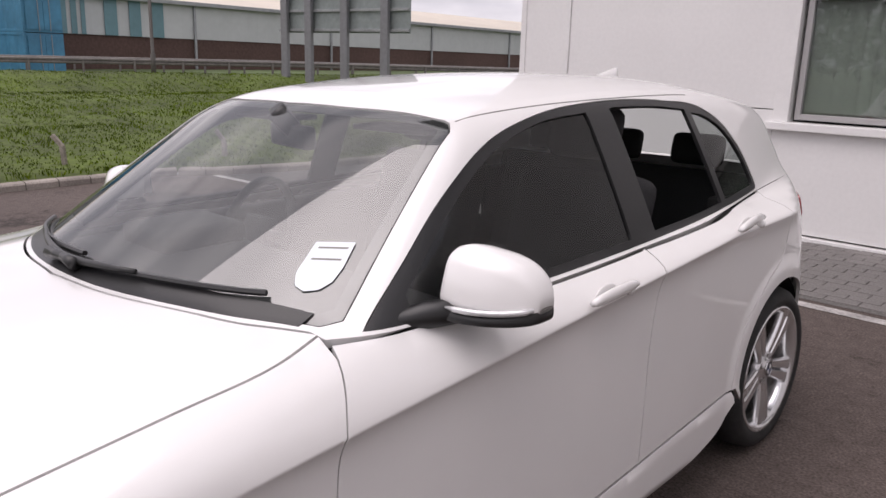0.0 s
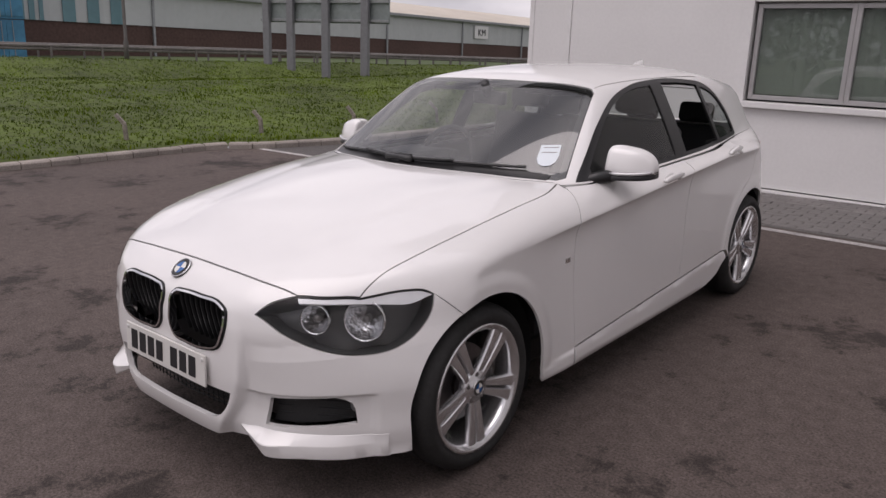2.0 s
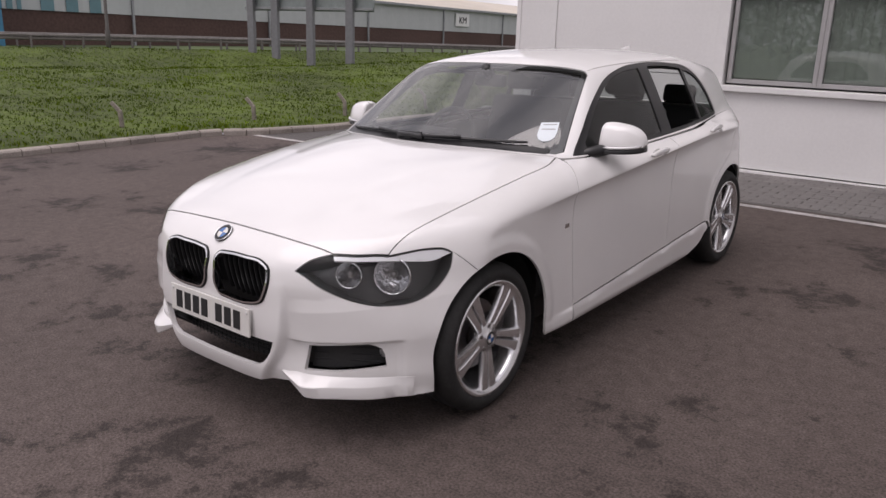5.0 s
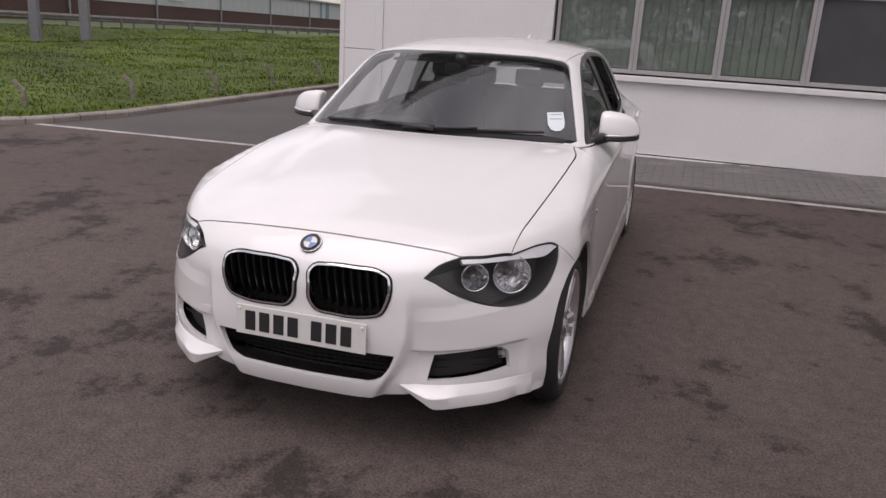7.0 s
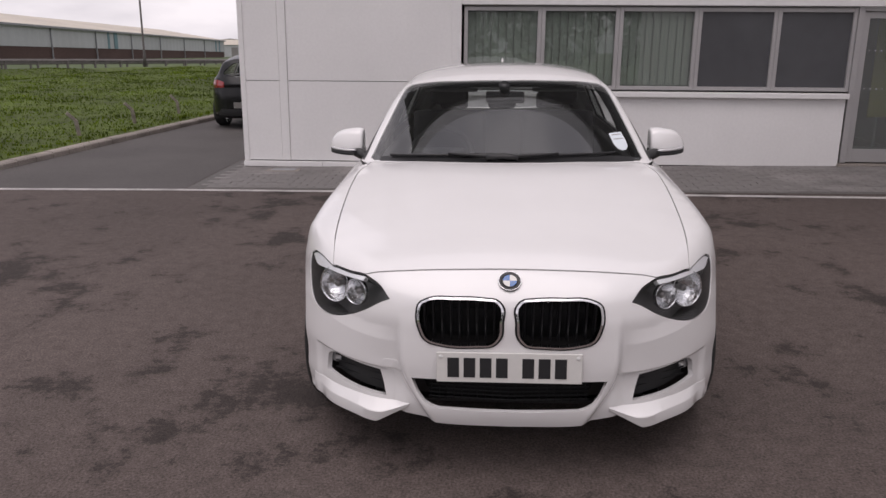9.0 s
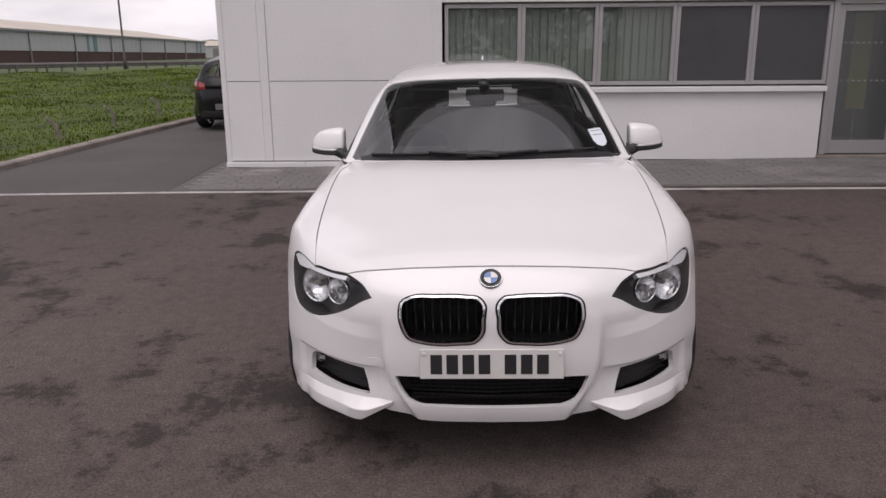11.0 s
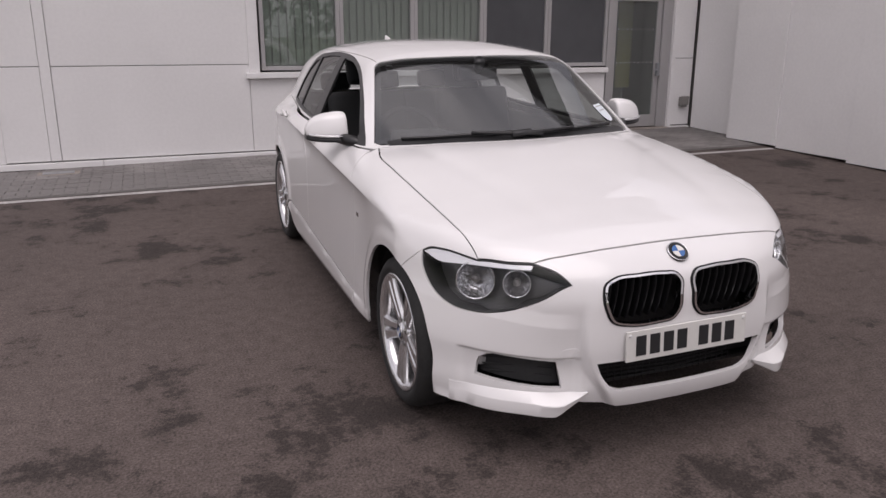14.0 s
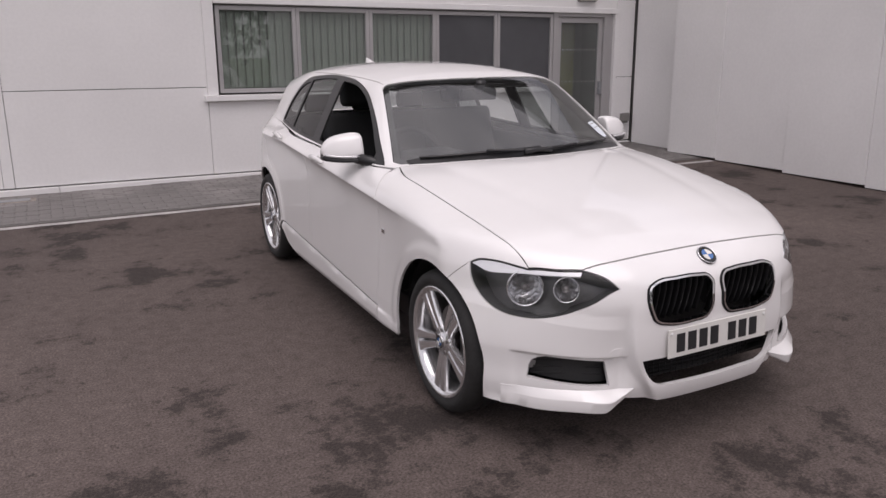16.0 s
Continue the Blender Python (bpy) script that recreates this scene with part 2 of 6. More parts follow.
def thing(name, label, category, group="", m=None, kind=""):
    ob = new(name)
    ob.empty_display_size = 0.1
    if m is not None:
        ob.matrix_world = m
    return tagged(ob, label, category, group, kind)


def box(bm, lo, hi, bevel=0.0, m=None):
    """A block between two corners, with rounded edges."""
    r = bmesh.ops.create_cube(bm, size=1.0)
    lo, hi = Vector(lo), Vector(hi)
    mid, size = (lo + hi) / 2, hi - lo
    for v in r["verts"]:
        v.co = Vector((v.co.x * size.x, v.co.y * size.y, v.co.z * size.z)) + mid
    fresh = r["verts"]
    if bevel:
        edges = list({e for v in fresh for e in v.link_edges})
        b = bmesh.ops.bevel(bm, geom=edges, offset=bevel, segments=2, profile=0.5, affect="EDGES")
        fresh = list({v for f in b["faces"] for v in f.verts} | {v for v in fresh if v.is_valid})
    if m is not None:
        for v in fresh:
            v.co = m @ v.co
    return bm


def boxes(*spans, bevel=0.0):
    bm = bmesh.new()
    for lo, hi in spans:
        box(bm, lo, hi, bevel)
    return bm


def tube(path, radius, sides=10, caps=True):
    """A round bar along a path; radius may be one number or one for each point."""
    bm = bmesh.new()
    rings = []
    pts = [Vector(p) for p in path]
    for i, p in enumerate(pts):
        d = (pts[min(i + 1, len(pts) - 1)] - pts[max(i - 1, 0)]).normalized()
        u = d.cross(Vector((0, 0, 1)) if abs(d.z) < 0.9 else Vector((1, 0, 0))).normalized()
        w = d.cross(u)
        r = radius[i] if isinstance(radius, (list, tuple)) else radius
        rings.append([bm.verts.new(p + r * (math.cos(a) * u + math.sin(a) * w)) for a in (2 * math.pi * k / sides for k in range(sides))])
    for a, b in zip(rings, rings[1:]):
        for k in range(sides):
            bm.faces.new((a[k], a[(k + 1) % sides], b[(k + 1) % sides], b[k]))
    if caps:
        bm.faces.new(rings[0][::-1])
        bm.faces.new(rings[-1])
    return bm


def lot_z(x, y):
    n = TIP.to_3x3() @ Vector((0, 0, 1))
    return -(n.x * x + n.y * y) / n.z


# ---- ground ----
def polyline(points, n):
    """n even steps along a smooth line through the points."""
    pts = np.array(points, float)
    d = np.r_[0, np.cumsum(np.linalg.norm(np.diff(pts, axis=0), axis=1))]
    s = np.linspace(0, d[-1], n)
    return np.stack([np.interp(s, d, pts[:, k]) for k in range(pts.shape[1])], 1)


KERB = polyline([(-8.3, -40), (-7.9, -2), (-7.62, 2.1), (-7.32, 5.0), (-6.85, 5.45), (-6.42, 6.5), (-6.08, 9.2), (-5.66, 12.4), (-5.3, 16), (-3.5, 40)], 260) + (0.22, 0)
CREST = np.stack([-19.7 + 0.3055 * (KERB[:, 1] + 1.5 - 15.6), KERB[:, 1] + 1.5], 1)
BANK_V = [0.0, 0.006, 0.014, 0.15, 0.35, 0.56, 0.66, 0.82, 0.925, 1.0, 1.04]


def asphalt_lot():
    us, ys = np.linspace(0, 1, 61), np.linspace(-45, 39, 61)
    left = np.interp(ys, KERB[:, 1], KERB[:, 0]) - 0.35
    verts = [(x0 + (40 - x0) * u, y, 0) for x0, y in zip(left, ys) for u in us]
    faces = [(j * 61 + i, j * 61 + i + 1, (j + 1) * 61 + i + 1, (j + 1) * 61 + i) for j in range(60) for i in range(60)]
    ob = new("ground", mesh_of("ground", verts, faces, M_ASPHALT))
    ob.matrix_world = TIP
    tagged(ob, "worn dark asphalt car lot with oily damp patches", "ground", kind="structure")


asphalt_lot()


def bank_point(i, v):
    k, c = KERB[i], CREST[i]
    z0 = lot_z(*k) + 0.10
    x, y = k + (c - k) * v
    if v <= 1.04:     # level at first, then up the side of the road's embankment
        z = float(np.interp(v, BANK_V, [z0 - 0.06, z0 - 0.06, z0, z0 + 0.02, z0 + 0.07, z0 + 0.15, z0 + 0.20, 0.40, 0.62, 0.80, 0.82]))
    else:
        z = 0.82 + (0.22 - 0.82) * min(1, (v - 1.04) / 0.9)
    bump = 0.05 * noise.noise(Vector((x * 0.6, y * 0.6, 0))) + 0.025 * noise.noise(Vector((x * 2.2, y * 2.2, 3)))
    return x, y, z + bump * min(1, v * 6)


def embankment():
    vs = [(j / 60) * 2.6 for j in range(61)]
    vs = [0.004, 0.012] + vs[1:]
    verts = [bank_point(i, v) for i in range(len(KERB)) for v in vs]
    n = len(vs)
    faces = [(i * n + j, i * n + j + 1, (i + 1) * n + j + 1, (i + 1) * n + j) for i in range(len(KERB) - 1) for j in range(n - 1)]
    ob = new("grass_bank", mesh_of("grass_bank", verts, faces, M_GRASS_SOIL, True))
    tagged(ob, "low embankment of rough green grass", "grass bank", kind="structure")


embankment()


def far_ground():
    verts, faces = [], []
    rs = [30, 60, 120, 300, 900, 2500]
    for r in rs:
        for k in range(72):
            a = 2 * math.pi * k / 72
            verts.append((r * math.cos(a), r * math.sin(a), -0.9 if r == 30 else (0.05 if r < 200 else -0.5)))
    for i in range(len(rs) - 1):
        for k in range(72):
            faces.append((i * 72 + k, i * 72 + (k + 1) % 72, (i + 1) * 72 + (k + 1) % 72, (i + 1) * 72 + k))
    tagged(new("far_ground", mesh_of("far_ground", verts, faces, M_FARGRASS)), "flat far fields and verges", "ground", kind="structure")


far_ground()

# ---- kerb, line and paving ----
def kerb():
    top = tagged(new("kerb"), "pale concrete kerb edging the grass", "kerb", kind="structure")
    line = polyline(KERB[60:235], 160)
    for a, b in zip(line, line[1:]):
        d = b - a
        n = np.array((-d[1], d[0])) / np.hypot(*d)
        bm = bmesh.new()
        h = random.uniform(-0.004, 0.004)
        g = d / np.hypot(*d) * 0.006
        verts = []
        for p in (a + g, b - g):
            for off, z in ((0, -0.1), (0, 0.062), (0.02, 0.082), (0.15, 0.085), (0.15, -0.1)):
                q = p + n * off
                verts.append(bm.verts.new((q[0], q[1], lot_z(*p) + z + h)))
        for k in range(5):
            bm.faces.new((verts[k], verts[(k + 1) % 5], verts[5 + (k + 1) % 5], verts[5 + k]))
        bm.faces.new(verts[:5])
        bm.faces.new(verts[5:][::-1])
        part("kerbstone", bm, M_KERB, top)


kerb()


def access_road():
    ys = np.linspace(5.47, 38, 40)
    left = np.interp(ys, KERB[:, 1], KERB[:, 0]) + 0.01
    verts, faces = [], []
    for k, (x0, y) in enumerate(zip(left, ys)):
        x1 = -3.41 if y < 8.5 else -1.7
        verts += [(x0, y, 0.004), (x1, y, 0.004)]
        if k:
            faces.append((2 * k - 2, 2 * k - 1, 2 * k + 1, 2 * k))
    ob = new("access_road", mesh_of("access_road", verts, faces, M_ACCESS))
    ob.matrix_world = TIP
    tagged(ob, "smooth grey tarmac access lane beside the building", "road", kind="structure")


access_road()


def bay_line():
    pts = polyline([(-6.7, 5.42), (-3.4, 5.42), (0, 5.34), (5.3, 5.12)], 60)
    verts, faces = [], []
    for i, (x, y) in enumerate(pts):
        w = 0.045 + 0.005 * noise.noise(Vector((x * 5, 0, 0)))
        verts += [(x, y - w, 0.004), (x, y + w, 0.004)]
        if i:
            k = 2 * i
            faces.append((k - 2, k, k + 1, k - 1))
    ob = new("bay_line", mesh_of("bay_line", verts, faces, M_LINE))
    ob.matrix_world = TIP
    tagged(ob, "thin worn white line painted on the asphalt", "road marking", kind="structure")


bay_line()

BUILDING = Matrix.Translation(TIP @ Vector((0, 6.95, 0))) @ Matrix.Rotation(radians(1.0), 4, "Z")


def block_paving():
    """A strip of grey block paving between the bay line and the building."""
    strip = tagged(new("pavement"), "strip of grey block paving along the building", "pavement", kind="structure")
    strip.matrix_world = TIP
    bed = mesh_of("paving_bed", [(-3.4, 5.5, 0.003), (5.5, 5.33, 0.003), (5.6, 7.6, 0.003), (-3.4, 7.4, 0.003)], [(0, 1, 2, 3)], M_JOINT)
    child("paving_bed", bed, strip)
    bm = bmesh.new()
    box(bm, (0, 0, -0.01), (0.195, 0.095, 0.0), 0.004)
    block = bpy.data.meshes.new("paving_block")
    bm.to_mesh(block)
    bm.free()
    block.materials.append(M_PAVER)
    verts, faces = [], []
    count = 0
    for r in range(17):
        for c in range(-17, 28):
            x, y = 0.2 * c + (0.1 if r % 2 else 0), 5.50 + 0.1 * r - 0.016 * 0.2 * c
            if not -3.35 < x < 5.35:
                continue
            dz = random.uniform(0.008, 0.012)
            if r < 10 and -0.2 < x < 3.0 or (r < 8 and -3.3 < x < -1.0):
                if count < 290:
                    ob = child("paving_block", block, strip)
                    ob.location = (x, y, dz)
                    count += 1
                    continue
            k = len(verts)
            for dx, dy, z in ((0.002, 0.002, dz - 0.003), (0.195, 0.002, dz - 0.003), (0.195, 0.095, dz - 0.003), (0.002, 0.095, dz - 0.003),
                              (0.006, 0.006, dz), (0.191, 0.006, dz), (0.191, 0.091, dz), (0.006, 0.091, dz)):
                verts.append((x + dx, y + dy, z))
            faces += [(k + 4, k + 5, k + 6, k + 7)] + [(k + a, k + (a + 1) % 4, k + 4 + (a + 1) % 4, k + 4 + a) for a in range(4)]
    rest = child("paving_rest", mesh_of("paving_rest", verts, faces, M_PAVER), strip)
    tagged(rest, kind="stuff")


block_paving()


# ---- the white building ----
U0, U1, TOP = -3.17, 5.56, 8.0      # ends of the front wall, its height
WL, WR, WB, WT = -0.45, 4.13, 0.95, 1.90   # window band
DL, DR, DT = 4.135, 5.09, 1.93       # door opening


def building():
    wall = tagged(new("wall_front"), "white sheet-clad wall of a low commercial building", "wall", kind="structure")
    wall.matrix_world = BUILDING

    def slab(name, lo, hi, material=M_CLAD, bevel=0.004, label=""):
        return part(name, boxes((lo, hi), bevel=bevel), material, wall, label)

    gap = 0.004
    # cladding sheets, front faces at y = 0
    slab("cladding_sheet", (U0, 0, 0.05), (-2.70 - gap, 0.06, 1.02 - gap))
    slab("cladding_sheet", (U0, 0, 1.02 + gap), (-2.70 - gap, 0.06, 2.6))
    slab("cladding_sheet", (-2.60 + gap, 0, 0.05), (-0.60, 0.06, 1.02 - gap))
    slab("cladding_sheet", (-2.60 + gap, 0, 1.02 + gap), (-0.60, 0.06, 2.6))
    slab("cover_strip", (-2.70, -0.012, 0.05), (-2.60, 0.05, TOP), bevel=0.006)
    slab("cladding_sheet", (-0.60 + gap, 0, 0.05), (DL - 0.03, 0.06, 0.86))
    slab("cladding_sheet", (-0.60 + gap, 0, WT + 0.05), (DR + 0.13, 0.06, 2.6))
    slab("cladding_sheet", (DR + 0.13 + gap, 0, 0.12), (U1, 0.06, 1.04 - gap))
    slab("cladding_sheet", (DR + 0.13 + gap, 0, 1.04 + gap), (U1, 0.06, 2.12 - gap))
    slab("cladding_sheet", (DR + 0.13 + gap, 0, 2.12 + gap), (U1, 0.06, 2.6))
    slab("cladding_sheet", (U0, 0, 2.6 + gap), (-2.70 - gap, 0.06, TOP))
    slab("cladding_sheet", (-2.60 + gap, 0, 2.6 + gap), (1.2, 0.06, TOP))
    slab("cladding_sheet", (1.2 + gap, 0, 2.6 + gap), (U1, 0.06, TOP))
    slab("cladding_backing", (U0 + 0.01, 0.061, -0.3), (-0.60, 0.2, TOP - 0.01), M_CLAD_SEAM, 0)
    slab("cladding_backing", (-0.598, 0.061, -0.3), (DL - 0.02, 0.2, 0.90), M_CLAD_SEAM, 0)
    slab("cladding_backing", (-0.598, 0.061, WT + 0.02), (DR + 0.1, 0.2, TOP - 0.01), M_CLAD_SEAM, 0)
    slab("cladding_backing", (DR + 0.102, 0.061, -0.3), (U1, 0.2, TOP - 0.01), M_CLAD_SEAM, 0)
    # skirting with its dark shadow gap
    for a, b in ((U0 - 0.02, -2.2), (-2.196, 1.0), (1.004, DL - 0.05)):
        slab("skirting", (a, -0.035, -0.03), (b, 0.05, 0.035), bevel=0.006)
    slab("skirting", (DR + 0.13, -0.03, 0.04), (U1, 0.05, 0.10), bevel=0.006)
    # corner trim and parapet
    slab("corner_trim", (U0 - 0.012, -0.012, 0.04), (U0 + 0.05, 0.09, TOP), bevel=0.004)
    slab("corner_trim", (DR + 0.10, -0.012, 0.04), (DR + 0.16, 0.10, WT + 0.06), bevel=0.004)
    # trim round the window band
    slab("window_trim", (-0.60, -0.02, 0.93), (-0.48, 0.12, WT + 0.09), bevel=0.005)
    slab("door_lining", (DR + 0.002, 0.035, 0.10), (DR + 0.098, 0.20, WT + 0.018), M_ALU)
    # dark strip painted in for the shadow gap above the windows
    slab("head_shade_strip", (WL, 0.045, WT + 0.003), (DL - 0.004, 0.20, WT + 0.018), M_CLAD_SEAM, 0)
    slab("window_trim", (-0.478, -0.02, WT + 0.02), (DR + 0.16, 0.12, WT + 0.09), bevel=0.005)
    slab("window_sill", (-0.64, -0.07, 0.865), (DL - 0.02, 0.14, 0.93), bevel=0.008)
    side = tagged(new("wall_side"), "white clad side wall of the building", "wall", kind="structure")
    side.matrix_world = BUILDING
    part("cladding_sheet", boxes(((U0, 0.205, -0.3), (U0 + 0.06, 1.5, TOP)), bevel=0.003), M_CLAD, side)
    part("cladding_sheet", boxes(((U0 + 0.07, 1.44, -0.3), (-1.6, 1.5, TOP)), bevel=0.003), M_CLAD, side)
    part("cladding_sheet", boxes(((-1.66, 1.51, -0.3), (-1.6, 9.0, TOP)), bevel=0.003), M_CLAD, side)
    part("cladding_sheet", boxes(((-1.59, 8.9, -0.3), (U1 + 0.5, 9.0, TOP))), M_CLAD, side)
    roof = tagged(new("roof"), "flat grey roof deck behind a low parapet", "roof", kind="structure")
    roof.matrix_world = BUILDING
    part("roof_deck", boxes(((U0 + 0.07, 0.21, 3.6), (-1.6, 1.43, 3.72)), ((-1.59, 0.21, 3.6), (U1 + 0.5, 8.88, 3.72))), M_STEEL, roof)
    # deep overhang along the front, with a dark soffit and a grey fascia
    part("soffit", boxes(((U0 - 1.1, -1.8, TOP + 0.01), (U1 + 1.5, 0.4, TOP + 0.25)), bevel=0.01), M_SOFFIT, roof, "dark soffit of the roof overhang")
    part("fascia", boxes(((U0 - 1.15, -1.86, TOP - 0.06), (U1 + 1.5, -1.805, TOP + 0.38)), bevel=0.01), M_STEEL, roof, "grey metal fascia")
    fl = tagged(new("floor"), "dim office floor behind the windows", "floor", kind="structure")
    fl.matrix_world = BUILDING
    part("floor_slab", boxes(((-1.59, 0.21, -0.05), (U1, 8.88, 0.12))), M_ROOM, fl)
    inner = tagged(new("wall_inner"), "dim inner office wall behind the glazing", "wall", kind="structure")
    inner.matrix_world = BUILDING
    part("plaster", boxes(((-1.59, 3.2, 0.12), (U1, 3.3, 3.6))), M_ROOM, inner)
    # added end wall, so no open sky shows through the door
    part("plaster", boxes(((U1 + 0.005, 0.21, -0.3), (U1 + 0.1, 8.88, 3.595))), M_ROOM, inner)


building()


def window_band():
    edges = [WL, 0.468, 1.386, 2.304, 3.222, WR]
    for k in range(5):
        a, b = edges[k], edges[k + 1]
        dark = k >= 3
        win = tagged(new("window_%d" % (k + 1)), "grey aluminium window, " + ("blanked with dark film" if dark else "pale vertical blinds behind it"), "window", "window band", kind="structure")
        win.matrix_world = BUILDING
        l = a + (0.0 if k == 0 else 0.002)
        f = 0.045
        part("window_frame", boxes(((l, 0.03, WB), (l + f, 0.10, WT)), ((b - f, 0.03, WB), (b, 0.10, WT)),
                                   ((l + f, 0.03, WB), (b - f, 0.10, WB + f)), ((l + f, 0.03, WT - f), (b - f, 0.10, WT)), bevel=0.004), M_ALU, win)
        pane = boxes(((l + f, 0.060, WB + f), (b - f, 0.066, WT - f)))
        ob = part("pane", pane, M_DARKGLASS if dark else M_WINGLASS, win)
        if not dark:
            ob.visible_shadow = False
            n = 9
            for i in range(n):
                u = l + f + (b - l - 2 * f) * (i + 0.5) / n
                bm = boxes(((-0.043, -0.002, WB + 0.06), (0.043, 0.002, WT - 0.02)), bevel=0.001)
                s = part("blind_slat", bm, M_BLIND, win)
                s.matrix_basis = pose(u, 0.115, 0, 0, 0, random.uniform(10, 20))


window_band()


def glass_door():
    door = tagged(new("door_1"), "glazed grey aluminium door, closed, with a short lever handle", "door", kind="structure")
    door.matrix_world = BUILDING
    z0 = 0.10
    part("door_frame", boxes(((DL, 0.02, z0), (DL + 0.07, 0.12, DT)), ((DR - 0.07, 0.02, z0), (DR, 0.12, DT)), ((DL + 0.07, 0.02, DT - 0.06), (DR - 0.07, 0.12, DT)), bevel=0.004), M_ALU, door)
    l, r = DL + 0.075, DR - 0.075
    part("door_leaf", boxes(((l, 0.05, z0 + 0.01), (l + 0.075, 0.10, DT - 0.065)), ((r - 0.075, 0.05, z0 + 0.01), (r, 0.10, DT - 0.065)),
                            ((l + 0.075, 0.05, z0 + 0.01), (r - 0.075, 0.10, z0 + 0.17)), ((l + 0.075, 0.05, DT - 0.14), (r - 0.075, 0.10, DT - 0.065)), bevel=0.004), M_ALU, door)
    pane = part("pane", boxes(((l + 0.075, 0.07, z0 + 0.17), (r - 0.075, 0.076, DT - 0.14))), M_WINGLASS, door)
    pane.visible_shadow = False
    part("door_handle", boxes(((r - 0.060, 0.005, 0.80), (r - 0.010, 0.049, 0.98)), ((r - 0.11, -0.012, 0.872), (r - 0.045, 0.004, 0.892)), bevel=0.006), M_STEEL, door, "steel lock box with a short lever")
    bm = bmesh.new()
    for row in (0.98, 1.42):
        for i in range(9):
            u = l + 0.12 + (r - l - 0.24) * i / 8
            box(bm, (u - 0.006, 0.0675, row), (u + 0.006, 0.0690, row + 0.012))
    part("manifestation_dots", bm, M_WHITE, door, "two rows of pale safety dots")
    step = tagged(new("doorstep"), "grey concrete threshold under the door", "step", kind="structure")
    step.matrix_world = BUILDING
    part("threshold", boxes(((DL - 0.04, -0.05, -0.1), (DR + 0.1, 0.2, 0.095)), bevel=0.01), M_KERB, step)
    # a yellow and a pale panel inside, seen dimly through the glass
    poster = thing("roller_banner", "tall yellow and grey banner standing inside the door", "banner", m=BUILDING)
    part("banner_cloth", boxes(((4.62, 0.5, 0.62), (4.86, 0.51, 1.92))), mat("yellow_cloth", (0.30, 0.26, 0.05), 0.7, grain=0.05), poster)
    part("banner_base", boxes(((4.62, 0.42, 0.12), (4.86, 0.60, 0.2)), ((4.725, 0.495, 0.2), (4.755, 0.505, 0.62)), bevel=0.01), M_STEEL, poster)


glass_door()


def wall_fittings():
    box_ob = thing("outdoor_socket", "small grey weatherproof box on the white wall", "socket box", m=BUILDING)
    part("back_box", boxes(((5.36, -0.06, 0.37), (5.48, -0.001, 0.51)), bevel=0.015), M_GREY_PLASTIC, box_ob)
    part("cover", boxes(((5.355, -0.085, 0.40), (5.485, -0.061, 0.52)), bevel=0.01), M_GREY_PLASTIC, box_ob)
    lamp = thing("bulkhead_light", "pale oblong bulkhead light above the door", "wall light", m=BUILDING)
    part("base_plate", boxes(((4.50, -0.03, 2.07), (4.82, -0.001, 2.19)), bevel=0.01), M_GREY_PLASTIC, lamp)
    part("diffuser", boxes(((4.51, -0.085, 2.08), (4.81, -0.031, 2.18)), bevel=0.02), mat("frosted_diffuser", (0.6, 0.58, 0.54), 0.35, grain=0.03), lamp)
    dr = thing("drain_cover", "small pale concrete drain cover set in the paving", "drain cover", m=TIP @ pose(-2.62, 6.62, 0))
    part("frame", boxes(((-0.2, -0.09, -0.005), (0.2, 0.09, 0.014)), bevel=0.004), M_KERB, dr)
    part("lid", boxes(((-0.15, -0.06, 0.0145), (0.15, 0.06, 0.019)), bevel=0.003), M_STEEL, dr)


wall_fittings()


def hoarding():
    """The white sheeted wing wall that closes the yard."""
    wing = tagged(new("wall_wing"), "tall white sheeted wing wall with upright joints", "wall", kind="structure")
    ys = [7.0, 5.95, 5.12, 4.08, 3.05, 2.0, 0.8, -0.4, -1.6, -4, -7, -10]
    for k, (a, b) in enumerate(zip(ys, ys[1:])):
        x = 5.57 if k == 0 else 5.34 - 0.012 * (k % 2)
        z = lot_z(5.4, (a + b) / 2) + (0.02 if k else -0.02)
        sheet = boxes(((x, b + 0.004, z), (x + 0.05, a, 5.0)), bevel=0.004)
        part("cladding_sheet", sheet, M_CLAD, wing)
    part("edge_return", boxes(((5.345, 5.954, 0.1), (5.60, 5.99, 5.0)), bevel=0.004), M_CLAD, wing)
    part("backing", boxes(((5.625, -10, -0.3), (5.7, 9.0, 4.99))), M_CLAD_SEAM, wing)
    return wing


hoarding()


